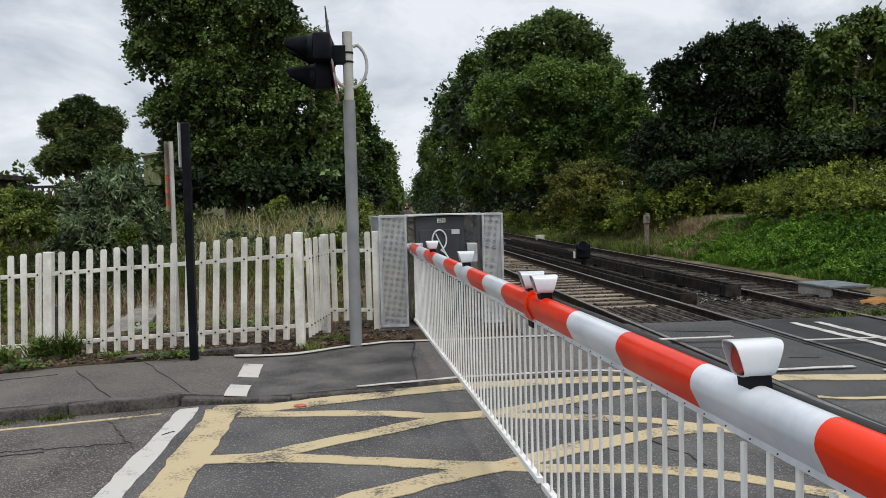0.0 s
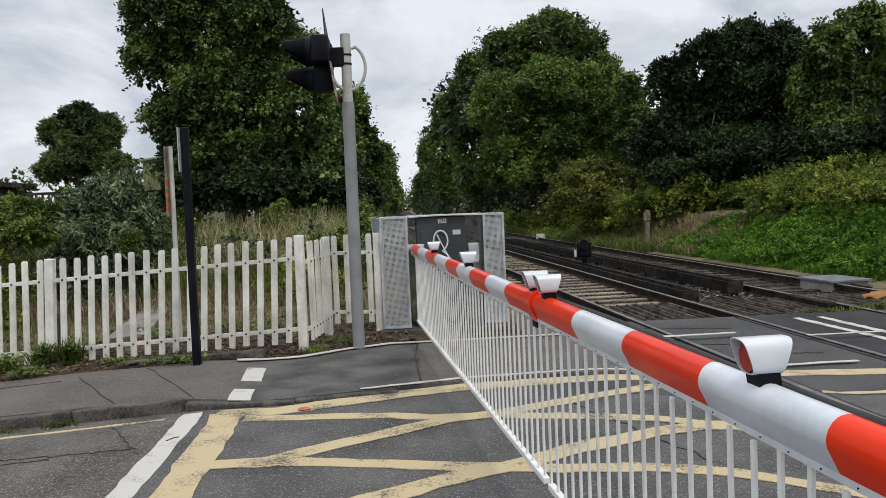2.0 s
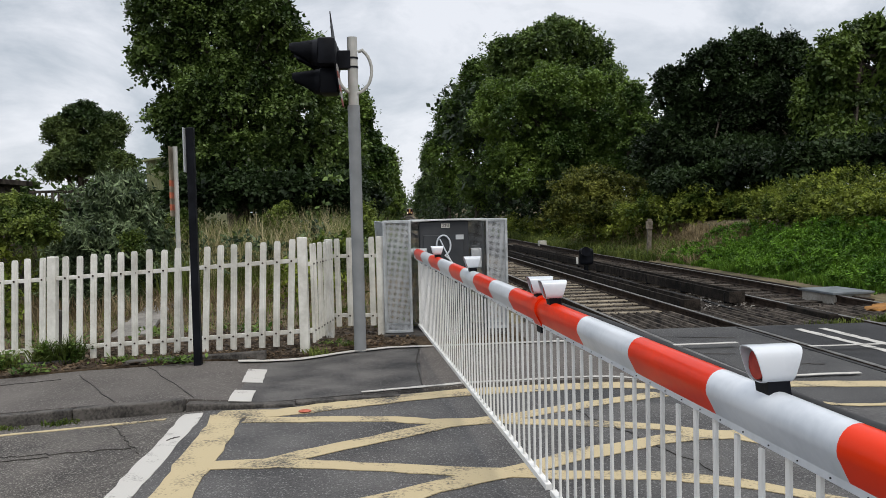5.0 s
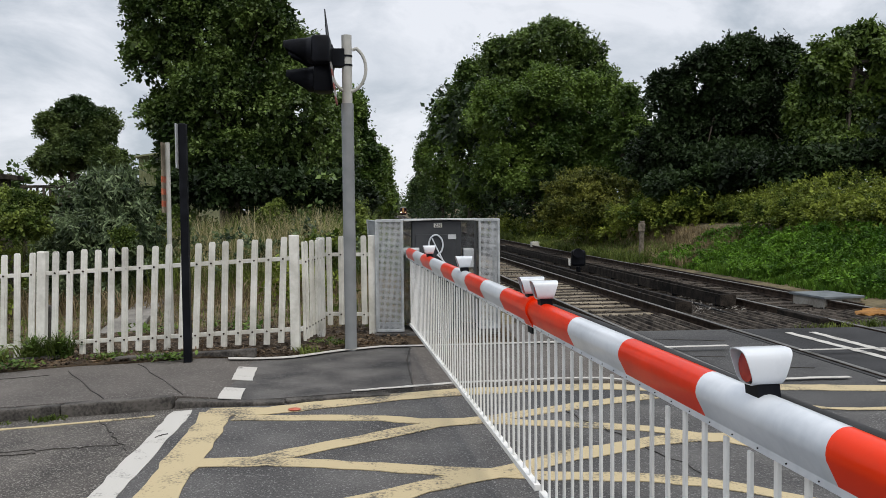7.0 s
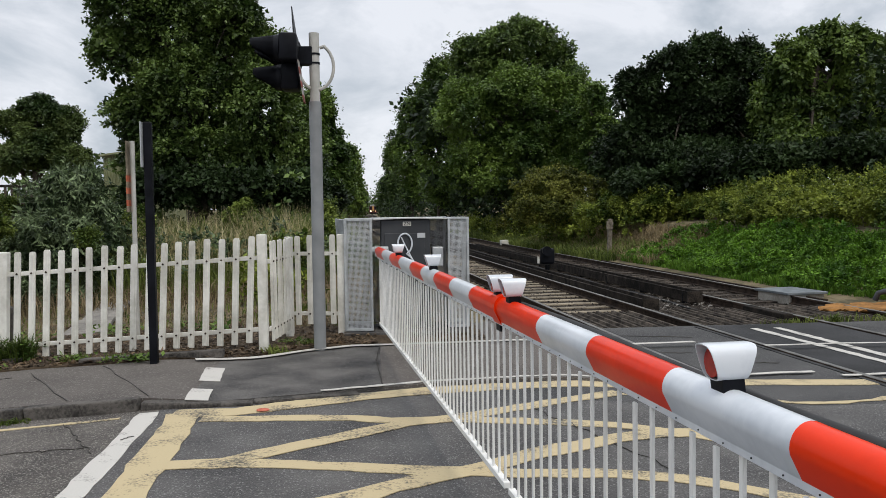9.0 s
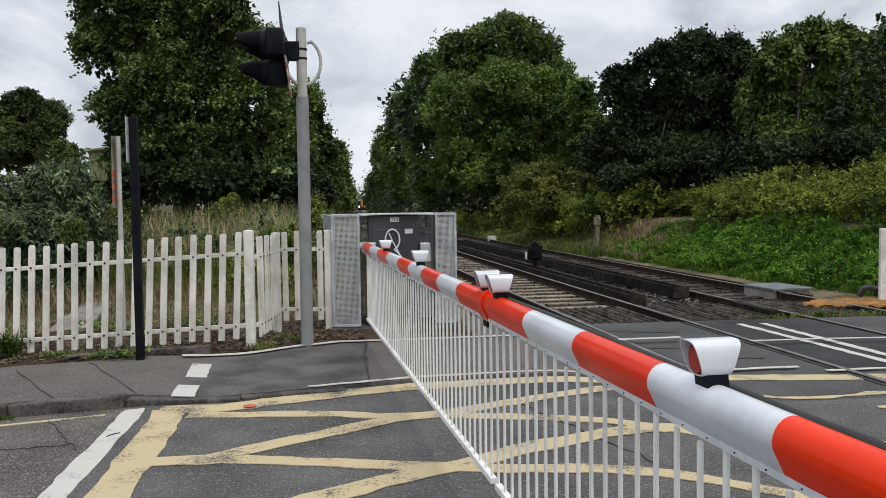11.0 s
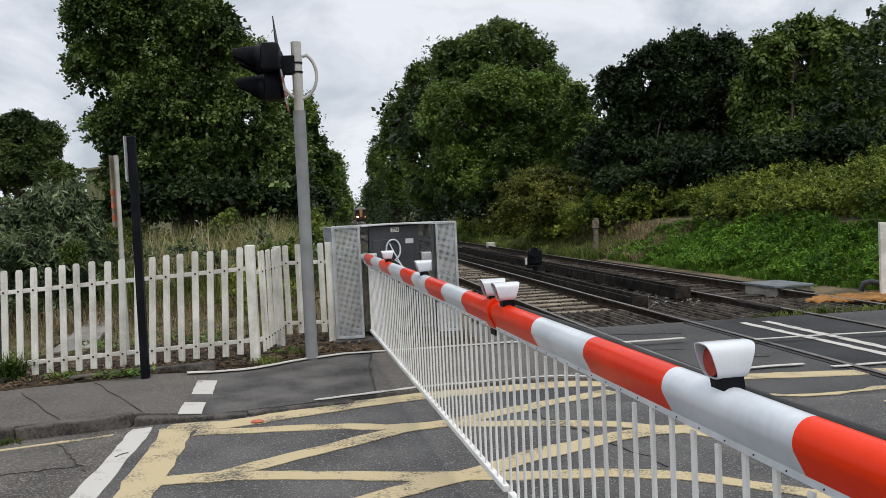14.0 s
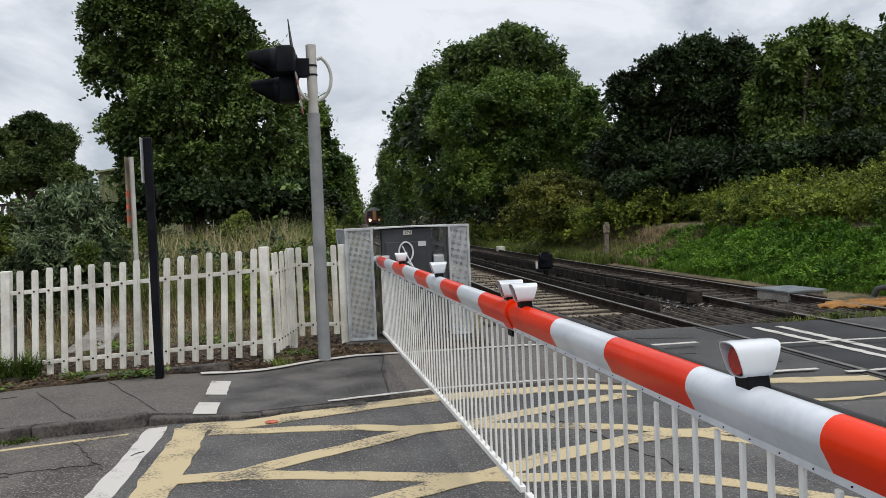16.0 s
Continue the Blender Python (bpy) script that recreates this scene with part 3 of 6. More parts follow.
def build_track(shift, label, sleeper_mat):
    t = root("railway_track", pose(0, 0, 0), label, "railway track", "running lines")
    head = [(-0.03, 0.1502), (0.03, 0.1502), (0.026, 0.156), (-0.026, 0.156)]
    for side in (-1, 1):
        r = swept("rail", shift + side * (GAUGE / 2 + 0.034), TRACK_YS, RAIL_PROFILE, "rust", t, RAIL_Z - 0.15)
        swept("rail_head", shift + side * (GAUGE / 2 + 0.034), TRACK_YS, head, "rail_top", r, RAIL_Z - 0.15)
    for side in (-1, 1):                                               # flangeways through the road deck
        swept("flangeway", shift + side * (GAUGE / 2 - 0.035), axis([(-30, 11.34, 16)]), [(-0.03, 0), (0.03, 0), (0.03, 0.03), (-0.03, 0.03)], "rubber", t, -0.142)
    bm = bmesh.new()
    box(bm, (0, 0, 0), (2.5, 0.25, 0.13))
    s0 = part("sleeper", bm, sleeper_mat, t, bevel=0.012)
    rng = random.Random(int(shift * 10) + 50)
    y = 13.9
    first = True
    while y < 90:
        p, a = on_track(y, shift, RAIL_Z - 0.213)
        m = pose(p.x + rng.uniform(-0.1, 0.1), p.y + rng.uniform(-0.04, 0.04), p.z + rng.uniform(-0.012, 0.006), 0, rng.uniform(-0.4, 0.4), a + rng.uniform(-2, 2))
        if first:
            s0.matrix_basis, first = m, False
        else:
            again(s0, m, t)
        y += 0.66
    return t


build_track(-APART, "rusty railway track with pale timber sleepers", "timber_pale")
def build_deck():
    """Darker panel of the road deck between the two tracks."""
    n1, n2 = -APART + GAUGE / 2 + 0.09, -GAUGE / 2 - 0.09
    o = swept("road_panel", (n1 + n2) / 2, axis([(7.75, 11.36, 6)]), [(-(n2 - n1) / 2, 0), ((n2 - n1) / 2, 0), ((n2 - n1) / 2, 0.02), (-(n2 - n1) / 2, 0.02)], "asphalt_new", None, -0.136)
    tagged(o, "dark asphalt panel between the two tracks", "road", kind="structure")


build_deck()
build_track(0.0, "rusty railway track on dark timber sleepers", "timber")


def build_ballast():
    ys = axis([(11.36, 40, 60), (40, 200, 60), (200, 620, 20)])
    outline = [(-6.0, -0.30), (-5.0, -0.28), (-4.3, -0.27), (-1.7, -0.265), (0.9, -0.27), (1.7, -0.28), (2.2, -0.2), (2.2, -0.6), (-6.0, -0.6)]
    o = swept("ballast_bed", 0.0, ys, outline, "ballast", None, 0.0)
    tagged(o, "bed of grey-brown ballast under both tracks", "ballast", kind="structure")
    # loose stones
    rng = np.random.default_rng(5)
    n = 9000
    y = 11.6 + 30 * rng.random(n) ** 1.5
    off = rng.uniform(-5.4, 1.7, n)
    size = rng.uniform(0.018, 0.045, n)
    base = np.array([(0, 0, 1), (0.9, 0, -0.3), (-0.4, 0.8, -0.3), (-0.5, -0.8, -0.2)])
    verts, faces = [], []
    for i in range(n):
        p, a = on_track(y[i], off[i])
        q = Euler((rng.uniform(0, 6), rng.uniform(0, 6), rng.uniform(0, 6))).to_matrix()
        b = len(verts)
        c = np.array((p.x, p.y, -0.27 + size[i] * 0.2))
        verts += [tuple(c + size[i] * np.array(q @ Vector(v))) for v in base]
        faces += [(b, b + 1, b + 2), (b, b + 2, b + 3), (b, b + 3, b + 1), (b + 1, b + 3, b + 2)]
    tagged(new("ballast_stones", sheet_mesh("ballast_stones", verts, faces, "stones")), "loose grey and brown ballast stones", "ballast", kind="stuff")


build_ballast()


def build_third_rail(shift, y0, y1, label):
    """A conductor rail between two upright timber guard boards."""
    t = root("conductor_rail", pose(0, 0, 0), label, "conductor rail", "guarded conductor rails")
    ys = axis([(y0, y1, 24)])
    swept("rail", shift, ys, [(-0.03, 0), (0.03, 0), (0.03, 0.09), (-0.03, 0.09)], "rust", t, RAIL_Z - 0.06)
    y = y0
    while y < y1 - 0.1:
        seg = axis([(y, min(y1, y + 3.3) - 0.01, 4)])
        for u in (-0.13, 0.13):
            swept("guard_board", shift + u, seg, [(-0.02, 0), (0.02, 0), (0.02, 0.20), (-0.02, 0.20)], "board", t, RAIL_Z - 0.10)
        y += 3.3
    p, a = on_track(y0 - 0.02, shift, RAIL_Z + 0.02)
    bm = bmesh.new()
    box(bm, (0, 0, -0.02), (0.30, 0.035, 0.21))
    part("end_board", bm, "board", t).matrix_basis = pose(p.x, p.y, p.z, 0, 0, a)
    for y in axis([(y0 + 0.2, y1 - 0.2, int((y1 - y0) / 2.2))]):
        p, a = on_track(y, shift, RAIL_Z - 0.02)
        bm = bmesh.new()
        box(bm, (0, 0, -0.02), (0.31, 0.035, 0.20))
        part("bracket", bm, "black", t, bevel=0.008).matrix_basis = pose(p.x, p.y, p.z, 0, 0, a)


build_third_rail(-APART + GAUGE / 2 + 0.33, 14.0, 46, "conductor rail between black timber guard boards")
build_third_rail(-GAUGE / 2 - 0.33, 15.1, 40, "conductor rail with black guard boards beside the far track")


def build_trespass_guard():
    """Rows of bevelled timber slats between and beside the rails, next to the crossing."""
    rng = random.Random(8)
    g = root("trespass_guard", pose(0, 0, 0), "dark weathered timber slats laid beside the crossing between the rails", "trespass guard")
    bm = bmesh.new()
    extrude(bm, [(-0.06, -0.07), (0.06, -0.07), (0.06, 0.02), (0.02, 0.11), (-0.02, 0.11), (-0.06, 0.02)], -1.13, 1.1, lambda u, v, s: Vector((u, s, v)))
    first = part("slat", bm, "timber", g)
    made = False
    for lo, hi in ((-APART - 0.62, -APART + 0.62), (-APART + 0.95, -GAUGE / 2 - 0.2), (-0.6, 0.6), (-5.4, -APART - 0.95)):
        o = lo
        while o <= hi:
            p, a = on_track(12.5, o, -0.245)
            m = pose(p.x, p.y + rng.uniform(-0.05, 0.05), p.z + rng.uniform(-0.01, 0.01), 0, 0, a + rng.uniform(-0.4, 0.4))
            if made:
                again(first, m, g)
            else:
                first.matrix_basis, made = m, True
            o += 0.14
    return g


build_trespass_guard()


def build_ground_signal():
    g = root("ground_signal", Matrix.Translation((4.62, 21.6, -0.27)) @ Matrix.Diagonal((1.25, 1.25, 1.25, 1)), "small black ground signal between the tracks", "railway signal")
    bm = bmesh.new()
    tube(bm, (0, 0, 0), (0, 0, 0.32), 0.05)
    box(bm, (0, 0, 0.02), (0.3, 0.3, 0.04))
    part("stand", bm, "black", g)
    bm = bmesh.new()
    box(bm, (0, 0, 0.50), (0.30, 0.16, 0.34))
    part("housing", bm, "black", g, bevel=0.05)
    bm = bmesh.new()
    tube(bm, (-0.05, -0.08, 0.62), (-0.05, -0.24, 0.62), 0.085, 0.1, 14)
    part("hood", bm, "black", g)
    bm = bmesh.new()
    box(bm, (-0.19, 0.0, 0.42), (0.03, 0.1, 0.14))
    part("plate", bm, "white_paint", g, "small white plate")


build_ground_signal()


def build_lineside():
    """Cable troughing, a spare rail and cables along the far track."""
    t = root("cable_trough", pose(0, 0, 0), "row of pale concrete cable trough lids along the track", "cable trough")
    bm = bmesh.new()
    box(bm, (0, 0, 0), (0.32, 0.97, 0.12))
    lid = part("lid", bm, "kerb", t, bevel=0.012)
    rng = random.Random(31)
    for i in range(46):
        p, a = on_track(15.9 + i, 1.38, -0.25)
        m = pose(p.x, p.y, p.z + rng.uniform(-0.02, 0.02), rng.uniform(-1, 1), rng.uniform(-2, 2), a + rng.uniform(-1.5, 1.5))
        if i:
            again(lid, m, t)
        else:
            lid.matrix_basis = m
    o = swept("spare_rail", 1.08, axis([(14.2, 27, 14)]), RAIL_PROFILE, "rust", None, -0.27)
    tagged(o, "spare rusty rail lying beside the track", "rail")
    for off, y0, y1 in ((-1.35, 14, 40), (-1.95, 13.8, 34), (0.95, 13, 30)):
        bm = bmesh.new()
        pipe(bm, [tuple(on_track(y, off + 0.05 * math.sin(y * 1.3 + off), -0.245)[0]) for y in np.linspace(y0, y1, 40)], 0.022, 6)
        tagged(part("cable", bm, "rubber", None, smooth=True), "black cable lying along the ballast", "cable")
    p, a = on_track(12.6, -0.95, -0.16)
    bm = bmesh.new()
    box(bm, (0, 0, 0.02), (0.16, 1.3, 0.16))
    tagged(part("ramp_board", bm, "board", None, bevel=0.015), "short black board beside the rail", "board").matrix_basis = pose(p.x, p.y, p.z, 0, 0, a)


build_lineside()

# ---- barrier ----
BOOM_A, BOOM_B = Vector((0.0, 9.8, 0)), Vector((0.756, 1.005, 0))
BOOM_DIR = (BOOM_B - BOOM_A).normalized()
BOOM_LEN = 11.6


def boom_at(u, z, s):
    """u: to the boom's far side, s: along it from the pivot."""
    d = BOOM_DIR
    return BOOM_A + d * s + Vector((-d.y, d.x, 0)) * u + Vector((0, 0, z))


def build_barrier():
    b = root("level_crossing_barrier", pose(0, 0, 0), "lowered red and white barrier boom with white hanging skirt", "barrier")
    top, low = 1.168, 1.058
    outline = []
    for i in range(13):
        a = math.pi * i / 12
        outline.append((0.046 * math.cos(a) + 0.004, 1.128 + 0.052 * math.sin(a)))
    outline += [(-0.040, 1.116), (-0.012, low + 0.002), (0.010, low + 0.002), (0.046, 1.116)]
    y_of = lambda y: (9.8 - y) / -BOOM_DIR.y
    marks = [9.42, 8.67, 7.92, 7.17, 6.42, 5.81, 5.21, 4.62, 4.03, 2.73, 2.15, 1.57, 1.0, 0.4, -0.2, -0.8, -1.4]
    for i, (ya, yb) in enumerate(zip(marks, marks[1:])):
        bm = bmesh.new()
        extrude(bm, outline, y_of(ya), y_of(yb), lambda u, v, s: boom_at(u, v, s))
        part("band", bm, "boom_red" if i % 2 == 0 else "boom_white", b, "glossy red band" if i % 2 == 0 else "glossy white band", smooth=20)
    # flange under the bands, with its screws
    bm = bmesh.new()
    extrude(bm, [(-0.014, low - 0.011), (0.014, low - 0.011), (0.014, low + 0.006), (-0.014, low + 0.006)], y_of(9.42), y_of(-1.4), boom_at)
    fl = part("flange", bm, "boom_white", b, "white lower flange")
    # clamp at the joint
    bm = bmesh.new()
    extrude(bm, [(u * 1.22, (v - 1.11) * 1.2 + 1.11) for u, v in outline], y_of(3.54), y_of(3.40), boom_at)
    clamp = part("joint_clamp", bm, "boom_red", b, "red clamp at the boom's joint", smooth=True)
    bm = bmesh.new()
    extrude(bm, [(-0.012, 1.015), (0.012, 1.015), (0.014, 1.06), (-0.014, 1.06)], y_of(3.51), y_of(3.43), boom_at)
    part("clamp_foot", bm, "black", clamp)
    # skirt bars
    bm = bmesh.new()
    d = Matrix.Rotation(math.atan2(BOOM_DIR.x, -BOOM_DIR.y), 3, "Z")
    box(bm, (0, 0, 0), (0.010, 0.020, 0.745), d)
    bar = part("skirt_bar", bm, "skirt_white", b, bevel=0.003)
    made, k, y = False, 0, 9.317
    while y > -1.35:
        if abs(y - 3.34) > 0.03:
            p = boom_at(0, 0.668, y_of(y))
            m = pose(p.x, p.y, p.z + 0.012 * math.sin(k * 1.7), 0, 0, 0)
            if made:
                again(bar, m, b)
            else:
                bar.matrix_basis, made = m, True
        y -= 0.1205
        k += 1
    for ya, yb in ((9.35, 3.38), (3.30, -1.4)):
        bm = bmesh.new()
        extrude(bm, [(-0.016, 0.275), (0.016, 0.275), (0.016, 0.305), (-0.016, 0.305)], y_of(ya), y_of(yb), boom_at)
        part("skirt_rail", bm, "skirt_white", b, "white bottom rail of the skirt", bevel=0.003)
    bm = bmesh.new()
    for y in np.arange(9.257, -1.3, -0.1205):
        p, q = boom_at(-0.0165, low - 0.003, y_of(y)), boom_at(-0.0125, low - 0.003, y_of(y))
        tube(bm, p, q, 0.002, n=6)
    tagged(part("screws", bm, "black", fl), kind="stuff")
    # black cable along the far edge of the outer half
    bm = bmesh.new()
    pipe(bm, [boom_at(0.060, 1.155 + 0.003 * math.sin(3.1 * y), y_of(y)) for y in np.linspace(3.3, -1.38, 40)], 0.017, 10)
    part("lamp_cable", bm, "rubber", b, "black cable along the boom", smooth=True)
    # lamps on the boom
    for y in (7.52, 5.49, 3.49, 3.25, 1.32):
        s = y_of(y)
        bm = bmesh.new()
        extrude(bm, [(-0.020, 1.170), (0.034, 1.170), (0.030, 1.204), (-0.024, 1.204)], s - 0.03, s + 0.03, boom_at)
        foot = part("lamp_bracket", bm, "black", b, "black lamp bracket")
        bm = bmesh.new()
        # hood: an arched sleeve across the boom, longer above than below, open at both ends
        def sleeve(k):
            pts = []
            for a in np.linspace(-0.5 * math.pi, 1.5 * math.pi, 24, endpoint=False):
                c, h = math.cos(a), math.sin(a)
                pts.append((0.041 * k * math.copysign(abs(c) ** 0.55, c), 1.240 + 0.042 * k * math.copysign(abs(h) ** 0.6, h)))
            return pts
        reach = lambda v: 0.033 + 0.0265 * (v - 1.196) / 0.084
        rings = []
        for k, side in ((1.0, -1), (1.0, 1), (0.93, 1), (0.93, -1)):
            rings.append([bm.verts.new(boom_at(side * reach(v), v, s + w)) for w, v in sleeve(k)])
        n = 24
        for a, c in zip(rings, rings[1:] + rings[:1]):
            for i in range(n):
                bm.faces.new((a[i], a[(i + 1) % n], c[(i + 1) % n], c[i]))
        part("lamp_hood", bm, "boom_white", foot, "white lamp hood", smooth=True)
        bm = bmesh.new()
        tube(bm, boom_at(-0.036, 1.238, s), boom_at(0.036, 1.238, s), 0.034, n=20)
        part("lens", bm, "lens_red", foot, "red lamp lens")
    return b


M["lens_red"] = material("lens_red", (0.30, 0.02, 0.015), (0.42, 0.035, 0.025), 0.25, 40, 0.1)
build_barrier()


def build_cage():
    """Galvanised mesh screens and the dark cabinet of the barrier machine."""
    c = root("barrier_machine", pose(0, 0, 0), "dark grey barrier machine cabinet with a white sign and grey rope", "cabinet")
    bm = bmesh.new()
    box(bm, (0.38, 10.35, 0.80), (0.62, 0.55, 1.38))
    part("body", bm, "cabinet", c, bevel=0.015)
    bm = bmesh.new()
    box(bm, (0.37, 10.065, 0.83), (0.50, 0.02, 0.98))
    part("door", bm, "cabinet", c, "dark grey door", bevel=0.006)
    bm = bmesh.new()
    box(bm, (0.40, 10.066, 1.435), (0.105, 0.008, 0.055))
    sg = part("sign", bm, "white_paint", c, "small white sign with black letters ZN")
    font = bpy.data.curves.new("letters", "FONT")
    font.body, font.size, font.align_x, font.align_y, font.extrude = "ZN", 0.06, "CENTER", "CENTER", 0.001
    tmp = new("letters", font)
    me = bpy.data.meshes.new_from_object(tmp)
    bpy.data.objects.remove(tmp)
    me.materials.append(M["black"])
    letters = new("letters", me)
    letters.parent = sg
    letters.matrix_basis = pose(0.40, 10.060, 1.435, 90, 0, 0)
    bm = bmesh.new()
    box(bm, (0.575, 10.05, 1.29), (0.10, 0.008, 0.06))
    part("label_plate", bm, "galv", c, "pale grey label plate")
    bm = bmesh.new()
    pts = [(0.37 + 0.088 * math.cos(a), 10.04, 1.19 + 0.125 * math.sin(a)) for a in np.linspace(math.pi * 1.25, -math.pi * 0.45, 20)]
    pipe(bm, pts + [(0.44, 10.035, 1.02), (0.50, 10.03, 0.93)], 0.011)
    pipe(bm, [(0.325, 10.045, 1.27), (0.37, 10.04, 1.17), (0.44, 10.035, 1.03), (0.47, 10.03, 0.97)], 0.009)
    part("hose", bm, "boom_white", c, "pale looped hose", smooth=True)
    # plinth in a dark colour that stands in for shadow under the screens
    bm = bmesh.new()
    box(bm, (0.38, 10.35, 0.055), (1.56, 0.9, 0.1))
    tagged(part("machine_plinth", bm, "footway_dark", None, bevel=0.01), "concrete plinth under the barrier machine, darkened for the shadow gap", "plinth")
    for x0, x1, y0, y1, lab in ((-0.37, -0.05, 10.0, 10.7, "perforated galvanised screen"), (0.93, 1.17, 10.15, 10.75, "perforated galvanised screen")):
        s = root("machine_screen", pose(x0, y0, 0.12), "perforated galvanised steel screen beside the barrier machine", "safety screen", "machine screens")
        w, dpt, h = x1 - x0, y1 - y0, 1.375
        for nm, cc, ss in (("front_sheet", (w / 2, 0, h / 2), (w, 0.004, h)),):
            bm = bmesh.new()
            box(bm, cc, ss)
            part(nm, bm, "mesh_sheet", s)
        for xx in (0, w):
            bm = bmesh.new()
            box(bm, (0, 0, 0), (dpt, 0.004, h))
            o = part("side_sheet", bm, "mesh_sheet", s)
            o.matrix_basis = pose(xx, dpt / 2, h / 2, 0, 0, 90)
        for xx in (0, w):
            for yy in (0, dpt):
                bm = bmesh.new()
                box(bm, (xx, yy, h / 2), (0.03, 0.03, h))
                part("corner_post", bm, "galv", s, bevel=0.003)
        for zz in (0.012, h):
            for a, b_ in (((w / 2, 0, zz), (w, 0.034, 0.03)), ((w / 2, dpt, zz), (w, 0.034, 0.03)), ((0, dpt / 2, zz), (0.034, dpt, 0.03)), ((w, dpt / 2, zz), (0.034, dpt, 0.03))):
                bm = bmesh.new()
                box(bm, a, b_)
                part("frame_bar", bm, "galv", s, bevel=0.003)
    wing = root("machine_screen", pose(0, 0, 0), "slanting galvanised sheet beside the barrier machine", "safety screen", "machine screens")
    bm = bmesh.new()
    a, b_, c_, d_ = ((-0.375, 9.99, 0.13), (-0.375, 10.02, 1.49), (-0.49, 10.3, 1.51), (-0.39, 10.3, 0.13))
    bm.faces.new([bm.verts.new(v) for v in (a, b_, c_, d_)])
    bmesh.ops.solidify(bm, geom=bm.faces[:], thickness=0.004)
    part("sheet", bm, "galv", wing)
    bm = bmesh.new()
    pipe(bm, [b_, c_, d_], 0.012, 6)
    part("frame_bar", bm, "galv", wing)
    bm = bmesh.new()
    n = 14
    rows = []
    for i in range(n + 1):
        x = -0.02 + 0.92 * i / n
        z = 1.488 + 0.012 * (1 - (2 * i / n - 1) ** 2)
        rows.append([bm.verts.new((x, yy, z + dz)) for yy, dz in ((10.03, 0), (10.03, 0.013), (10.72, 0.013), (10.72, 0))])
    for p, q in zip(rows, rows[1:]):
        for k in range(4):
            bm.faces.new((p[k], p[(k + 1) % 4], q[(k + 1) % 4], q[k]))
    bm.faces.new(rows[0][::-1])
    bm.faces.new(rows[-1])
    part("lid", bm, "lid_pale", c, "pale arched lid")
    # rear screen between
    s = root("machine_screen", pose(-0.05, 10.72, 0.12), "perforated galvanised steel screen behind the barrier machine", "safety screen", "machine screens")
    bm = bmesh.new()
    box(bm, (0.5, 0, 0.69), (0.98, 0.004, 1.37))
    part("sheet", bm, "mesh_sheet", s)
    bm = bmesh.new()
    box(bm, (0.5, 0, 1.38), (1.0, 0.03, 0.03))
    part("frame_bar", bm, "galv", s, bevel=0.003)
    bm = bmesh.new()
    box(bm, (0.78, 10.2, 1.02), (0.13, 0.3, 0.24))
    part("motor_box", bm, "galv", c, bevel=0.01)
    bm = bmesh.new()
    tube(bm, (-0.06, 10.05, 1.11), (0.16, 10.02, 1.11), 0.05)
    box(bm, (0.02, 9.93, 1.11), (0.05, 0.9, 0.1))
    part("boom_arm", bm, "galv", c)


M["lid_pale"] = material("lid_pale", (0.42, 0.43, 0.42), (0.6, 0.61, 0.6), 0.6, 4, 0.1)
build_cage()

# ---- fences ----
def build_fence(a, b, base, pitch, label, posts=(), height=1.17, gap=0.06, pales=None, rise=0.0, lean=0.0):
    """A palisade fence from a to b: two rails on the back, a pale every pitch, square posts; rise and lean in degrees."""
    a, b = Vector((*a, 0)), Vector((*b, 0))
    d = (b - a).normalized()
    turn = math.degrees(math.atan2(d.y, d.x))
    f = root("palisade_fence", pose(a.x, a.y, base, 0, -rise, turn), label, "fence", "white fences")
    n = (b - a).length
    rng = random.Random(int(a.x * 100))
    bm = bmesh.new()
    w = 0.034
    outline = [(-w, gap), (w, gap), (w, height - 0.028), (w * 0.86, height - 0.008), (w * 0.55, height), (-w * 0.55, height), (-w * 0.86, height - 0.008), (-w, height - 0.028)]
    extrude(bm, outline, -0.009, 0.011, lambda u, v, s: Vector((u, s, v)))
    # raised rib down the middle
    extrude(bm, [(-0.014, gap), (0.014, gap), (0.014, height - 0.03), (-0.014, height - 0.03)], -0.016, -0.009, lambda u, v, s: Vector((u, s, v)))
    pale = part("pale", bm, "white_paint", f, bevel=0)
    pales = pales or [pitch * (0.5 + i) for i in range(int(n / pitch))]
    for i, x in enumerate(pales):
        m = pose(x, -0.02, rng.uniform(-0.010, 0.010), rng.uniform(-0.6, 0.6), lean + rng.uniform(-0.5, 0.5), rng.uniform(-3, 3))
        if i:
            again(pale, m, f)
        else:
            pale.matrix_basis = m
    for z in (0.20, 0.985):
        z = z if height > 1.2 else z * 0.955
        bm = bmesh.new()
        box(bm, (n / 2, 0.008, z), (n, 0.03, 0.046))
        rail = part("fence_rail", bm, "white_paint", f, bevel=0.004)
        bm = bmesh.new()
        for x in pales:
            x += z * math.tan(radians(lean))
            tube(bm, (x, -0.044, z), (x, -0.034, z), 0.011, n=7)
        tagged(part("bolts", bm, "rust", rail), kind="stuff")
    bm = bmesh.new()
    box(bm, (0, 0, height / 2 - 0.04), (0.10, 0.09, height + 0.10))
    post = part("fence_post", bm, "white_paint", f, bevel=0.010)
    for i, s in enumerate(posts or (0.0,)):
        m = pose(s, 0.02, 0, 0, lean if i else rise, 0)
        if i:
            again(post, m, f)
        else:
            post.matrix_basis = m
    return f


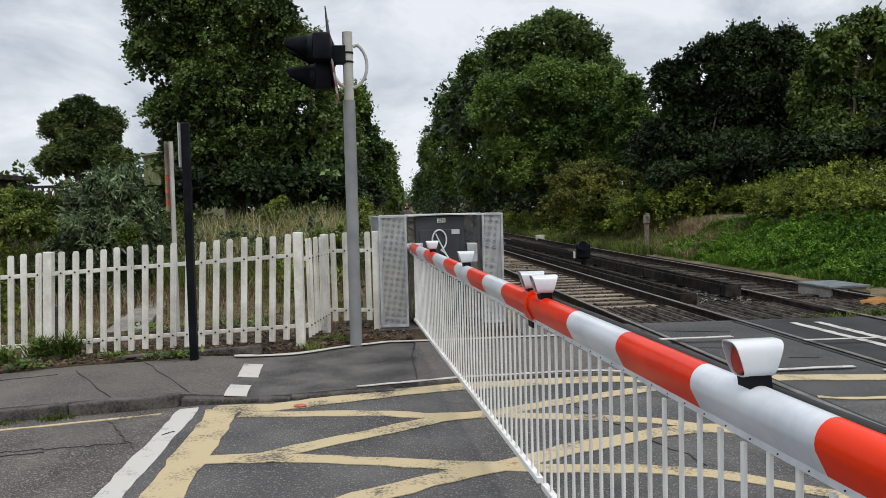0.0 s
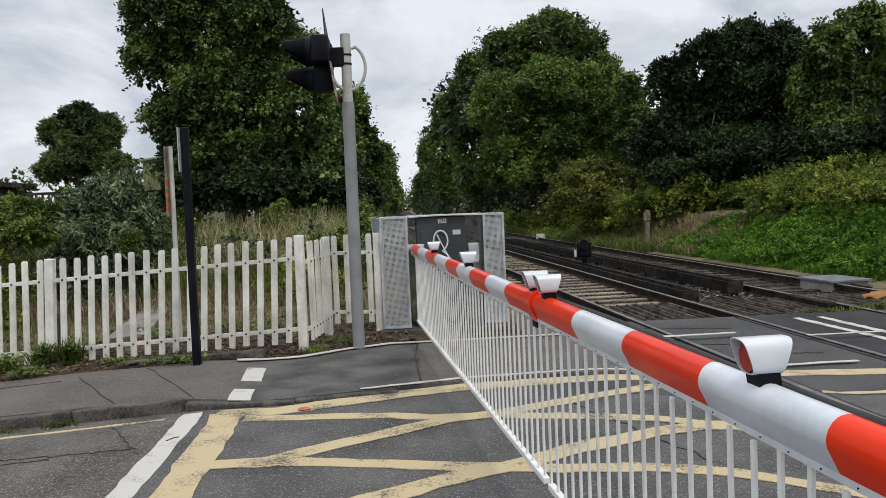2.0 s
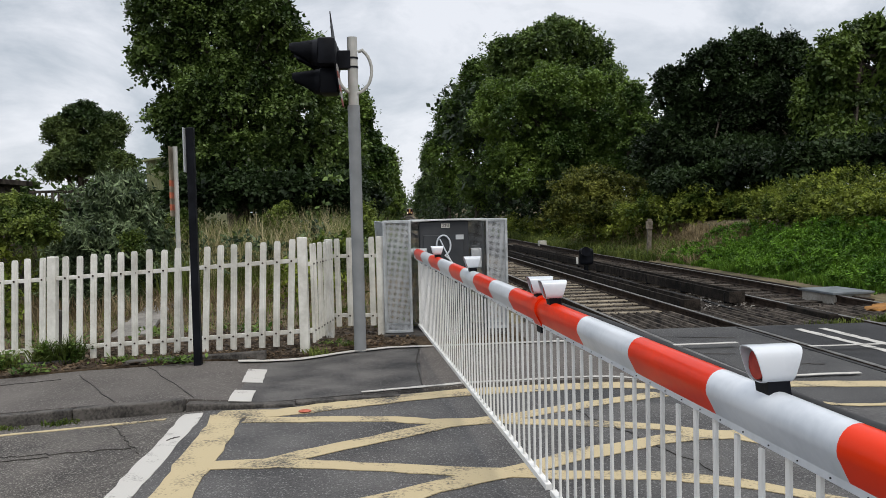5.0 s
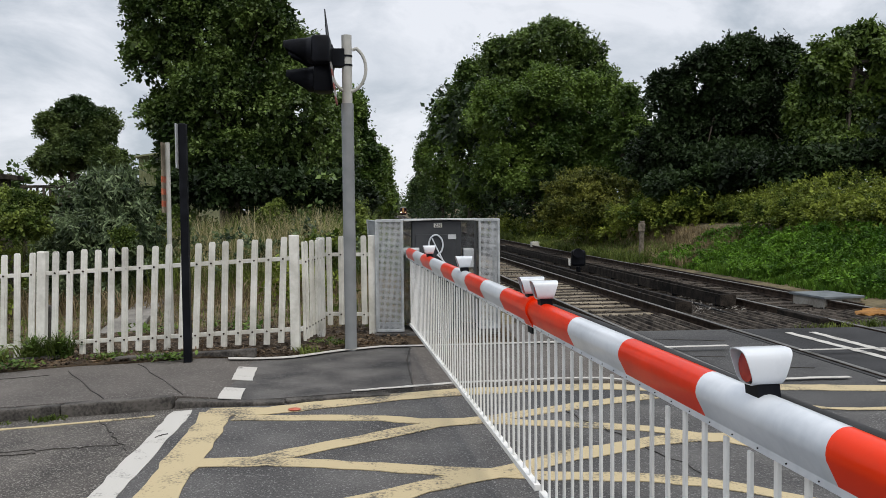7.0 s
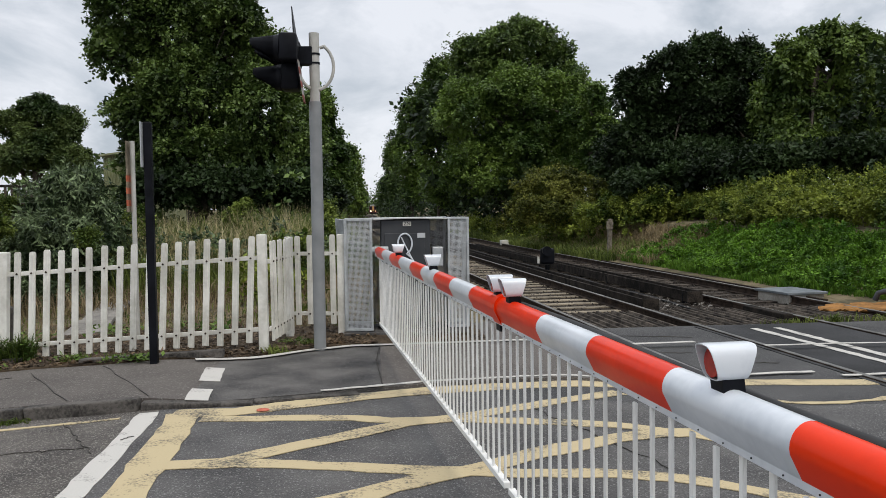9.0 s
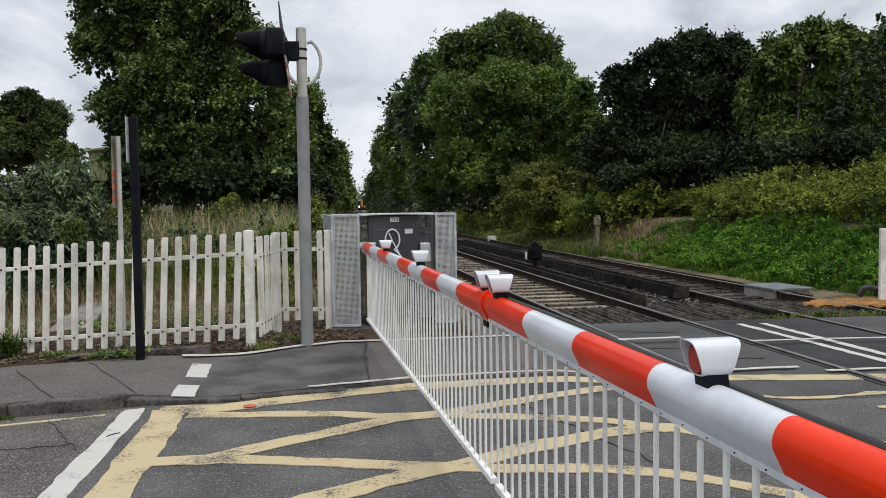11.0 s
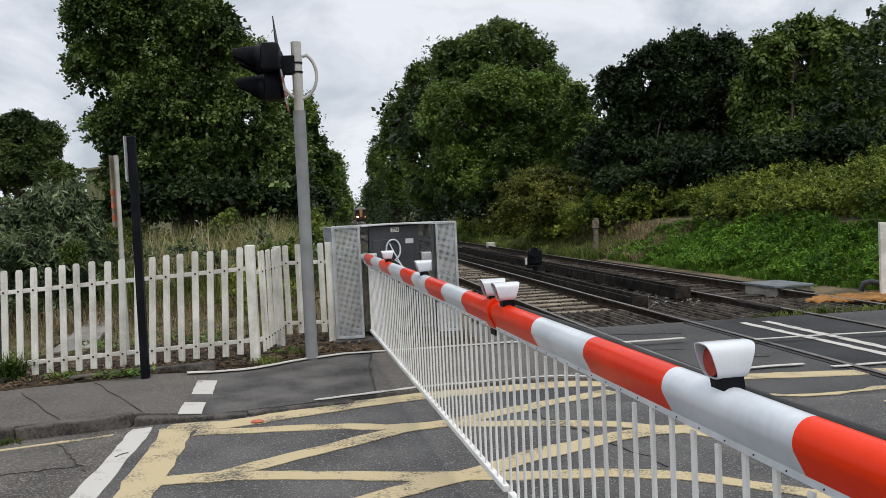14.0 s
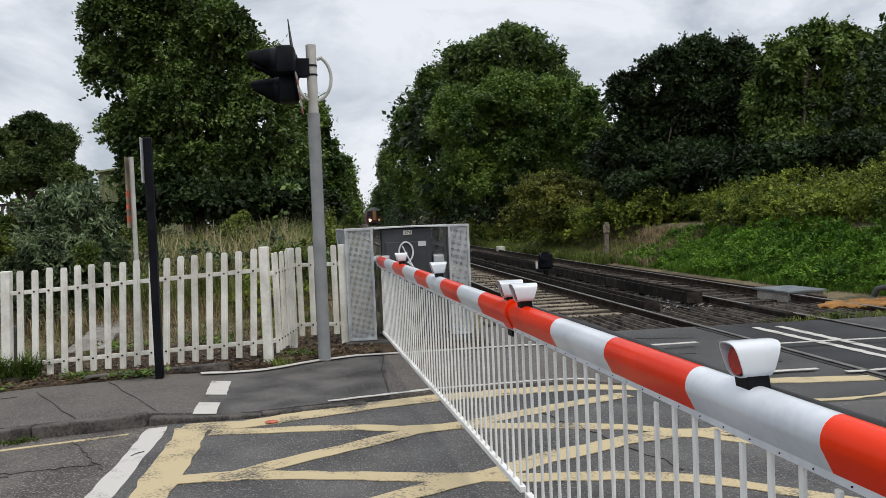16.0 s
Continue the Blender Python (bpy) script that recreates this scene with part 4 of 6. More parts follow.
build_fence((-6.486, 9.339), (-1.219, 8.855), -0.161, 0.16, "white palisade fence along the pavement", (5.27, 2.39, 0.2), height=1.228, rise=3.1, lean=5.6,
            pales=[0.1598 * (k + 24) for k in range(-8, 9)] + [0.1598 * (14.33 - k) for k in range(14)])
build_fence((-1.18, 8.93), (-1.03, 10.12), 0.12, 0.15, "short white palisade fence running back from the corner", (1.1,))
build_fence((-1.03, 10.2), (-0.38, 10.06), 0.14, 0.148, "short white palisade fence joining the machine screen", (0.62,))
build_fence((8.92, 13.2), (13.5, 12.2), -0.06, 0.140, "white palisade fence beyond the railway", (0.0, 2.5))

# ---- posts and signal ----
def build_signal():
    g = root("crossing_signal", pose(-0.64, 8.98, 0.06), "grey steel pole carrying a black twin-lamp road signal", "traffic signal")
    bm = bmesh.new()
    tube(bm, (0, 0, 0), (0, 0, 2.75), 0.068, n=20)
    part("pole", bm, "pole_grey", g, smooth=True)
    bm = bmesh.new()
    tube(bm, (0, 0, 2.75), (0, 0, 3.50), 0.056, n=20)
    upper = part("upper_pole", bm, "pole_light", g, "paler upper pole", smooth=True)
    for z in (3.16, 3.26):
        bm = bmesh.new()
        tube(bm, (0, 0, z), (0, 0, z + 0.02), 0.062, n=20)
        part("band_clamp", bm, "black", upper)
    bm = bmesh.new()
    pts = [(0.06, 0, 3.34), (0.12, 0, 3.36)] + [(0.02 + 0.19 * math.cos(a), 0.0 - 0.02, 3.13 + 0.25 * math.sin(a)) for a in np.linspace(1.05, -3.0, 20)]
    pipe(bm, pts, 0.018)
    part("cable", bm, "pole_light", g, "grey flexible conduit loop", smooth=True)
    head = new("signal_head")
    head.parent = g
    head.matrix_basis = pose(-0.255, 0, 3.20)
    bm = bmesh.new()
    box(bm, (0.15, 0, 0.05), (0.17, 0.12, 0.20))
    part("bracket", bm, "black", head, bevel=0.01)
    for z, y in ((0.10, -0.20), (0.10, 0.24), (-0.185, 0.0)):
        bm = bmesh.new()
        box(bm, (-0.005, y, z), (0.20, 0.29, 0.29))
        part("lamp_housing", bm, "black", head, bevel=0.035, smooth=True)
        bm = bmesh.new()
        tube(bm, (-0.10, y, z), (-0.155, y, z), 0.145, 0.138, n=28)
        part("lamp_rim", bm, "black", head, smooth=True)
        bm = bmesh.new()
        # cowl: a tapering sleeve cut slantwise, long above and short below
        n, rows = 32, []
        for k in range(n):
            a = math.tau * k / n
            c, h = math.cos(a), math.sin(a)
            reach = 0.02 + 0.235 * min(1.0, 0.85 * (h + 1) ** 1.2)
            slim = 1 - 0.26 * reach / 0.265
            rows.append([bm.verts.new((-0.15, y + 0.136 * c, z + 0.136 * h)), bm.verts.new((-0.15 - reach, y + 0.136 * c * slim, z + 0.136 * h * slim + 0.012 * reach))])
        for a, b in zip(rows, rows[1:] + rows[:1]):
            bm.faces.new((a[0], b[0], b[1], a[1]))
        bmesh.ops.solidify(bm, geom=bm.faces[:], thickness=0.006)
        part("hood", bm, "black", head, "black lamp hood", smooth=True)
        bm = bmesh.new()
        tube(bm, (-0.145, y, z), (-0.162, y, z), 0.115, n=18)
        part("lens", bm, "lens_red", head)
    # backing board, edge on, with a red and white border
    bm = bmesh.new()
    extrude(bm, [(-0.22, -0.30), (0.22, -0.30), (0.30, 0.05), (0.22, 0.30), (0.0, 0.59), (-0.22, 0.30), (-0.30, 0.05)], -0.012, 0.0, lambda u, v, s: Vector((s - 0.10 * v + 0.085, u, v)))
    part("backing_board", bm, "black", head)
    for i in range(6):
        bm = bmesh.new()
        box(bm, (0.0, -0.16, -0.12 - 0.075 * i), (0.012, 0.20, 0.075))
        part("border_stripe", bm, "stripe_red" if i % 2 else "stripe_white", head, "red border stripe" if i % 2 else "white border stripe").matrix_basis = pose(0.085, 0, 0.05, 0, -7, 0)
    return g


build_signal()


def build_posts():
    g = root("sign_post", pose(-2.265, 8.24, 0.03), "black square steel post with a sign plate seen edge on", "sign post")
    bm = bmesh.new()
    box(bm, (0, 0, 1.245), (0.077, 0.077, 2.49))
    part("post", bm, "black", g, bevel=0.008)
    bm = bmesh.new()
    box(bm, (-0.046, -0.03, 2.26), (0.010, 0.17, 0.45))
    part("sign_plate", bm, "galv", g, "grey back of a sign plate", bevel=0.003)
    g = root("sign_post", pose(-2.955, 10.25, -0.02), "weathered grey post with a faded red and white board", "sign post")
    bm = bmesh.new()
    tube(bm, (0, 0, 0), (0, 0, 2.52), 0.029, n=14)
    part("post", bm, "pole_light", g, smooth=True)
    bm = bmesh.new()
    box(bm, (-0.055, 0, 2.31), (0.015, 0.17, 0.42))
    part("sign_plate", bm, "timber_pale", g, "weathered sign edge", bevel=0.003)
    for i in range(6):
        bm = bmesh.new()
        box(bm, (-0.055, 0, 2.06 - 0.075 * i), (0.02, 0.17, 0.075))
        part("stripe", bm, "faded_red" if i % 2 == 0 else "timber_pale", g)


M["faded_red"] = material("faded_red", (0.32, 0.07, 0.03), (0.5, 0.14, 0.07), 0.7, 20, 0.1)
build_posts()


# ---- foliage ----
SWAYING = []


def unit(v):
    return v / (np.linalg.norm(v, axis=1)[:, None] + 1e-9)


def leaf_cloud(rng, blobs, count, leaf, lump=0.27, lumps=34, per=12, droop=0.2, aspect=1.4, twig=2.6, wisps=0.05, hollow=0.3, grow=0.88):
    """Leaves on twigs, twigs on rounded boughs, boughs round the crown's ellipsoids (x, y, z and three radii); returns quads (n, 4, 3).
    lump: a bough's size against its ellipsoid; wisps: the share of long shoots that stand out of the outline."""
    centres, radii, outward = [], [], []
    for b in blobs:
        c, r = np.array(b[:3]), np.array(b[3:6]) * grow
        d = unit(rng.normal(size=(lumps, 3)) + np.array((0, 0, 0.25)))
        d[:, 2] = np.where(d[:, 2] < -0.75, -d[:, 2], d[:, 2])
        centres.append(c + d * r * rng.uniform(0.6, 1.0, lumps)[:, None])
        size = lump * rng.uniform(0.55, 1.25, lumps)[:, None] * r
        size[:, 2] *= 0.8
        radii.append(size)
        outward.append(d)
        centres.append(c[None])                                        # the inner mass that closes the crown
        radii.append(r[None] * 0.84)
        outward.append(np.array([(0, 0, 1.0)]))
    c, r, o = np.concatenate(centres), np.concatenate(radii), np.concatenate(outward)
    area = r[:, 0] * r[:, 1] + r[:, 1] * r[:, 2] + r[:, 0] * r[:, 2]
    n = max(20, count // per)
    pick = rng.choice(len(c), n, p=area / area.sum())
    e = unit(rng.normal(size=(n, 3)) + o[pick] * 0.5 + np.array((0, 0, 0.3)))
    start = c[pick] + e * r[pick] * (1 - hollow * rng.random(n) ** 1.5)[:, None]
    way = unit(e * 0.8 + rng.normal(size=(n, 3)) * 0.55 + np.array((0, 0, 0.1 - droop)))
    far = leaf * twig * rng.uniform(0.5, 1.3, n) * np.where(rng.random(n) < wisps, 2.2, 1.0)
    s = rng.random((n, per))
    q = (start[:, None] + way[:, None] * (s * far[:, None])[..., None] + rng.normal(size=(n, per, 3)) * leaf * 0.5).reshape(-1, 3)
    m = len(q)
    ax = unit(np.repeat(way, per, 0) * 0.6 + rng.normal(size=(m, 3)) * 0.75 + np.array((0, 0, -droop)))
    up = unit(np.array((0, 0, 1.0)) + np.repeat(e, per, 0) * 0.5 + rng.normal(size=(m, 3)) * 0.4)
    bx = unit(np.cross(ax, up))
    l = leaf * rng.uniform(0.6, 1.35, m)[:, None] * np.repeat(np.where((pick + 1) % (lumps + 1) == 0, 1.5, 1.0), per)[:, None]
    tip = ax * l * aspect
    return np.stack([q, q + bx * l * 0.5 + tip * 0.45, q + tip, q - bx * l * 0.5 + tip * 0.45], 1)


def trunk_mesh(base, top, r, limbs, rng):
    bm = bmesh.new()
    b, t = Vector(base), Vector(top)
    mid = b.lerp(t, 0.5) + Vector((rng.uniform(-0.1, 0.1) * r * 4, rng.uniform(-0.1, 0.1) * r * 4, 0))
    tube(bm, b, mid, r * 1.2, r * 0.85, 9)
    tube(bm, mid, t, r * 0.85, r * 0.4, 9)
    for tip in limbs:
        s = b.lerp(t, rng.uniform(0.35, 0.9))
        e = Vector(tip)
        k = s.lerp(e, 0.5) + Vector((0, 0, 0.12 * (e - s).length))
        tube(bm, s, k, r * 0.42, r * 0.26, 7)
        tube(bm, k, e, r * 0.26, r * 0.07, 7)
    return bm


def build_tree(base, blobs, mat, count, leaf, label, name="tree", group="", r=0.22, droop=0.25, seed=1, sway=0.0, aspect=1.3, wisps=0.08, lump=0.27):
    rng, pr = np.random.default_rng(seed), random.Random(seed)
    z = land(base[0], base[1]) - 0.1
    top = max(b[2] for b in blobs)
    g = root(name, pose(0, 0, 0), label, "tree" if name == "tree" else name, group)
    limbs = [(b[0] + pr.uniform(-0.5, 0.5) * b[3], b[1] + pr.uniform(-0.5, 0.5) * b[4], b[2] + pr.uniform(-0.3, 0.6) * b[5]) for b in blobs for _ in range(3)]
    wood = trunk_mesh((base[0], base[1], z), (base[0], base[1], top), r, limbs, pr)
    for k in range(60):
        b = pr.choice(blobs)
        d = Vector((pr.gauss(0, 1), pr.gauss(0, 1), pr.gauss(0.3, 1))).normalized()
        e = Vector(b[:3]) + Vector((d.x * b[3], d.y * b[4], d.z * b[5])) * 0.95
        tube(wood, Vector(b[:3]).lerp(e, 0.35), e, r * 0.13, r * 0.03, 5)
    part("trunk", wood, "bark", g)
    me = leaves("crown", leaf_cloud(rng, blobs, count, leaf, droop=droop, aspect=aspect, wisps=wisps, lump=lump), mat)
    c = new("crown", me)
    c.parent = g
    if sway:
        SWAYING.append((c, (base[0], base[1], z), sway, seed))
    return g


build_tree((-4.89, 24.4), [(-5.38, 25.09, 9.3, 2.39, 2.27, 1.7), (-6.84, 24.22, 7.4, 1.02, 0.97, 0.99), (-7.12, 24.22, 6.05, 0.69, 0.75, 0.79), (-5.29, 24.96, 6.79, 1.78, 1.69, 1.61), (-3.86, 23.9, 7.02, 1.04, 1.02, 1.07), (-3.04, 24.38, 5.97, 0.77, 0.94, 0.99), (-4.95, 24.51, 4.9, 1.83, 1.74, 1.42), (-6.56, 24.5, 4.37, 0.87, 0.98, 1.03), (-3.1, 23.93, 4.46, 1.3, 1.31, 1.38), (-4.55, 24.66, 3.35, 2.01, 1.91, 1.04), (-6.33, 24.4, 3.14, 0.86, 0.82, 0.83), (-2.34, 24.81, 3.29, 1.18, 1.12, 1.05)], "leaf_big", 191400, 0.078, "large leafy tree with dark green foliage behind the fence", r=0.3, seed=2, sway=0.35, wisps=0.06)
build_tree((-2.67, 37.4), [(-2.2, 37.0, 5.8, 0.85, 1.3, 1.37), (-1.73, 37.84, 3.98, 0.97, 1.33, 1.4), (-3.01, 37.03, 5.2, 1.12, 1.54, 1.62), (-1.34, 37.64, 2.82, 0.76, 0.92, 0.96), (-2.62, 37.41, 3.23, 1.51, 1.44, 1.14)], "leaf_mid", 57999, 0.092, "leafy tree beside the railway", seed=3, sway=0.3, wisps=0.12)
build_tree((-2.19, 59.4), [(-1.31, 59.61, 4.5, 0.64, 1.59, 1.68), (-1.82, 59.08, 3.11, 0.99, 1.35, 1.43), (-0.97, 59.31, 2.69, 0.48, 0.98, 1.03)], "leaf_mid", 23200, 0.129, "leafy tree beside the railway", seed=4, wisps=0.1)
build_tree((-2.28, 99.4), [(-1.28, 99.13, 3.61, 0.66, 1.64, 1.72), (-1.99, 99.7, 2.45, 1.07, 1.39, 1.46)], "leaf_far", 11600, 0.184, "distant tree beside the railway", seed=5)
build_tree((-2.53, 159.4), [(-1.34, 159.43, 2.68, 0.74, 1.51, 1.59), (-2.11, 159.09, 1.65, 1.06, 1.41, 1.48)], "leaf_far", 6959, 0.258, "distant tree beside the railway", seed=6)
build_tree((9.42, 58.4), [(9.21, 57.65, 12.37, 2.4, 2.28, 1.7), (11.3, 57.71, 13.21, 1.63, 1.54, 1.24), (7.02, 57.98, 11.83, 1.4, 1.7, 1.79), (13.15, 58.48, 11.77, 1.41, 1.56, 1.65), (10.54, 58.33, 14.13, 1.17, 1.11, 0.7), (9.57, 59.12, 10.08, 3.57, 3.39, 2.38), (14.08, 57.9, 10.17, 1.16, 1.48, 1.55)], "leaf_big", 87000, 0.129, "tall dark tree behind the others on the railway bank", r=0.32, seed=7, sway=0.25, wisps=0.12)
build_tree((8.63, 48.4), [(8.64, 49.34, 8.02, 2.82, 2.68, 2.06), (11.23, 49.26, 7.77, 1.82, 1.95, 2.05), (5.96, 48.95, 6.89, 2.3, 2.25, 2.37), (9.54, 49.19, 5.27, 3.3, 3.14, 2.18), (6.87, 49.37, 3.94, 2.82, 2.68, 2.19), (12.15, 47.81, 5.79, 1.45, 2.29, 2.41), (10.31, 48.3, 3.29, 2.6, 2.47, 1.62)], "leaf_mid", 156600, 0.106, "broad light green tree on the railway bank", r=0.3, seed=17, sway=0.25)
build_tree((5.9, 70.4), [(6.07, 69.69, 12.41, 1.68, 1.77, 1.87), (5.25, 71.01, 9.81, 2.19, 2.53, 2.66), (6.77, 70.52, 6.43, 3.21, 3.05, 3.12), (7.24, 69.1, 3.31, 3.24, 3.08, 2.08)], "leaf_mid", 63799, 0.138, "leafy tree beside the railway bank", seed=8, wisps=0.12)
build_tree((5.07, 100.4), [(5.18, 100.31, 11.9, 1.61, 2.93, 3.08), (4.62, 101.07, 7.97, 2.43, 3.59, 3.78), (6.65, 100.57, 4.53, 3.22, 3.06, 3.22)], "leaf_mid", 30159, 0.184, "leafy tree beside the railway bank", seed=9, wisps=0.1)
build_tree((4.61, 150.4), [(4.43, 149.79, 9.11, 1.6, 4.17, 4.39), (4.92, 151.54, 4.15, 2.63, 3.65, 3.84)], "leaf_far", 15079, 0.258, "distant tree beside the railway bank", seed=10)
build_tree((4.5, 239.4), [(4.35, 238.83, 7.31, 1.27, 3.93, 4.13), (4.22, 239.95, 2.56, 1.6, 3.03, 3.19)], "leaf_far", 5800, 0.368, "distant tree beside the railway bank", seed=11)
build_tree((12.02, 44.4), [(12.09, 44.74, 7.37, 0.72, 0.97, 1.02), (12.4, 44.66, 5.49, 1.05, 1.43, 1.5), (12.23, 45.0, 3.71, 1.36, 1.29, 1.21)], "leaf_mid", 28999, 0.101, "leafy tree on the railway bank", seed=12, wisps=0.1)
build_tree((13.33, 33.4), [(10.8, 33.43, 6.18, 0.95, 1.12, 1.17), (12.12, 33.07, 6.99, 1.16, 1.1, 0.98), (13.85, 33.37, 7.67, 1.17, 1.11, 1.08), (15.46, 33.67, 7.31, 1.14, 1.19, 1.25), (11.63, 33.8, 4.61, 1.51, 1.43, 1.51), (13.55, 33.18, 5.18, 1.88, 1.79, 1.7), (15.99, 33.86, 5.42, 1.05, 1.43, 1.51), (12.67, 32.19, 3.33, 2.5, 2.38, 1.0), (10.42, 33.4, 3.86, 1.04, 1.2, 1.26), (15.64, 32.78, 3.62, 1.33, 1.26, 1.11)], "leaf_dark", 133400, 0.081, "dark purple-leaved tree above the bramble bank", r=0.25, seed=13, sway=0.3, wisps=0.14, aspect=1.6)
build_tree((16.29, 29.4), [(15.26, 29.28, 6.61, 0.87, 0.9, 0.95), (16.81, 29.83, 7.48, 0.89, 0.84, 0.89), (17.59, 28.97, 6.9, 1.1, 1.19, 1.26), (14.91, 29.84, 5.3, 0.93, 1.04, 1.09), (16.66, 30.0, 5.27, 1.5, 1.43, 1.34), (18.41, 29.68, 4.98, 1.53, 1.45, 1.53), (15.35, 28.73, 3.76, 1.48, 1.41, 0.74), (17.53, 29.36, 3.56, 1.51, 1.44, 0.8), (14.95, 29.55, 3.56, 0.8, 0.76, 0.6)], "leaf_light", 104400, 0.097, "leafy tree with large drooping leaves above the bramble bank", r=0.22, droop=0.8, seed=14, sway=0.35, wisps=0.1, aspect=1.6)
build_tree((22.05, 31.4), [(21.24, 30.8, 7.33, 1.46, 1.58, 1.67), (20.93, 31.01, 4.83, 1.89, 1.79, 1.89), (22.85, 30.62, 5.79, 1.86, 2.16, 2.28)], "leaf_light", 34800, 0.11, "leafy tree with large drooping leaves above the bramble bank", droop=0.8, seed=15, aspect=1.6)
build_tree((-17.86, 47.4), [(-17.97, 47.9, 7.11, 1.48, 1.41, 1.09), (-19.15, 47.82, 6.5, 1.03, 0.98, 0.84), (-16.5, 47.86, 6.28, 1.09, 1.22, 1.29), (-17.76, 47.93, 5.22, 2.13, 2.02, 1.29), (-18.82, 47.53, 4.5, 1.76, 1.67, 0.83), (-15.77, 46.9, 4.38, 1.13, 1.08, 1.01)], "leaf_olive", 85000, 0.092, "rounded dense tree beyond the yard", seed=16, wisps=0.0, lump=0.26)
BACK_ROW = [(5.77, 65.41, 7.27, 3.16, 3.16, 4.14), (9.93, 65.41, 6.64, 3.16, 3.16, 4.14), (14.1, 65.41, 6.02, 3.16, 3.16, 4.14), (18.26, 65.41, 6.97, 3.16, 3.16, 4.14), (22.42, 65.41, 6.34, 3.16, 3.16, 4.14), (26.59, 65.41, 5.71, 3.16, 3.16, 4.14), (30.75, 65.41, 6.66, 3.16, 3.16, 4.14), (34.91, 65.41, 6.03, 3.16, 3.16, 4.14), (39.08, 65.41, 5.41, 3.16, 3.16, 4.14), (43.24, 65.41, 6.36, 3.16, 3.16, 4.14)]


def hedge_blobs(rng, y0, y1, n, off, up, r):
    out = []
    for i in range(n):
        y = y0 + (y1 - y0) * (i + rng.random()) / n
        x = bank_foot(y) + off + rng.uniform(-0.6, 0.6)
        out.append((x, y, land(x, y) + up * rng.uniform(0.35, 0.75), r * rng.uniform(0.8, 1.3), r * rng.uniform(0.8, 1.4), up * rng.uniform(0.75, 1.15)))
    return out


def build_hedge(name, blobs, mat, count, leaf, label, seed):
    me = leaves(name, leaf_cloud(np.random.default_rng(seed), blobs, int(count * 0.62), leaf, lumps=12, lump=0.36, wisps=0.05, grow=0.95), mat)
    tagged(new(name, me), label, "shrubs", kind="stuff")


hr = random.Random(4)
# shade beneath the bank trees is painted in by the dark leaves of these two
build_hedge("undergrowth", [(16.92, 34, 3.25, 1.15, 1.15, 0.92), (18.59, 34, 3.39, 1.15, 1.15, 0.92), (20.26, 34, 3.53, 1.26, 1.26, 1.03), (21.94, 34, 3.65, 1.38, 1.38, 1.15), (23.18, 33, 3.65, 1.34, 1.34, 1.11)], "leaf_dark", 30000, 0.12, "undergrowth beneath the trees of the bank, coloured dark for their shade", 55)
build_hedge("undergrowth", [(10.04, 31, 2.49, 1.05, 1.05, 0.46), (11.18, 30, 2.62, 1.02, 1.02, 0.51), (12.23, 29, 2.8, 0.98, 0.98, 0.51), (12.95, 27.5, 2.93, 0.93, 0.93, 0.52), (14.05, 27, 3.05, 0.92, 0.92, 0.55), (15.1, 26.5, 3.13, 0.9, 0.9, 0.58), (16.11, 26, 3.19, 0.88, 0.88, 0.64)], "leaf_dark", 44000, 0.09, "undergrowth beneath the trees of the bank, coloured dark for their shade", 54)
build_hedge("bramble", hedge_blobs(hr, 13.0, 21, 14, 5.7, 1.0, 1.1), "leaf_bramble", 50000, 0.046, "tangled green bramble covering the railway bank", 53)
build_hedge("bramble", hedge_blobs(hr, 13.5, 40, 26, 4.4, 0.8, 1.15) + hedge_blobs(hr, 14, 40, 22, 3.5, 0.6, 0.75), "leaf_bramble", 190000, 0.046, "tangled green bramble covering the railway bank", 21)
build_hedge("bramble", hedge_blobs(hr, 13.6, 25, 16, 2.95, 0.5, 0.6), "leaf_bramble", 70000, 0.044, "tangled green bramble covering the railway bank", 46)
build_hedge("bramble", [(8.27, 36.39, 2.82, 1.52, 1.45, 0.59), (7.04, 36.26, 2.11, 1.03, 0.98, 0.83), (9.32, 35.47, 2.36, 1.1, 1.05, 0.67), (6.24, 35.64, 1.33, 0.72, 0.69, 0.72), (8.0, 35.3, 1.63, 1.67, 1.58, 0.95)], "leaf_brown", 60000, 0.06, "brownish bramble mound at the foot of the trees", 47)
build_hedge("bramble", hedge_blobs(hr, 29, 48, 22, 2.3, 0.85, 1.0), "leaf_bramble", 70000, 0.052, "tangled green bramble covering the railway bank", 22)
build_hedge("bramble", hedge_blobs(hr, 32, 60, 20, 0.9, 0.7, 0.9), "leaf_bramble", 24000, 0.085, "tangled green bramble covering the railway bank", 27)
# leaf_dark puts the shade under the trees into these shrubs' colour
build_hedge("bramble", hedge_blobs(hr, 46, 190, 34, 1.9, 2.6, 2.2), "leaf_dark", 60000, 0.17, "dense green shrubs at the foot of the railway trees, darkened for shade", 23)
build_hedge("undergrowth", [(-2.2 - 0.0165 * y - 0.4 * (k % 3), y, 1.3 + 0.004 * y + 0.3 * (k % 2), 1.5, 3.6, 1.5 + 0.012 * y) for k, y in enumerate((25, 29, 34, 39, 45, 52, 60, 70, 82, 95, 110, 128, 148, 170))], "leaf_big", 44000, 0.12, "dense green shrubs beside the railway", 24)
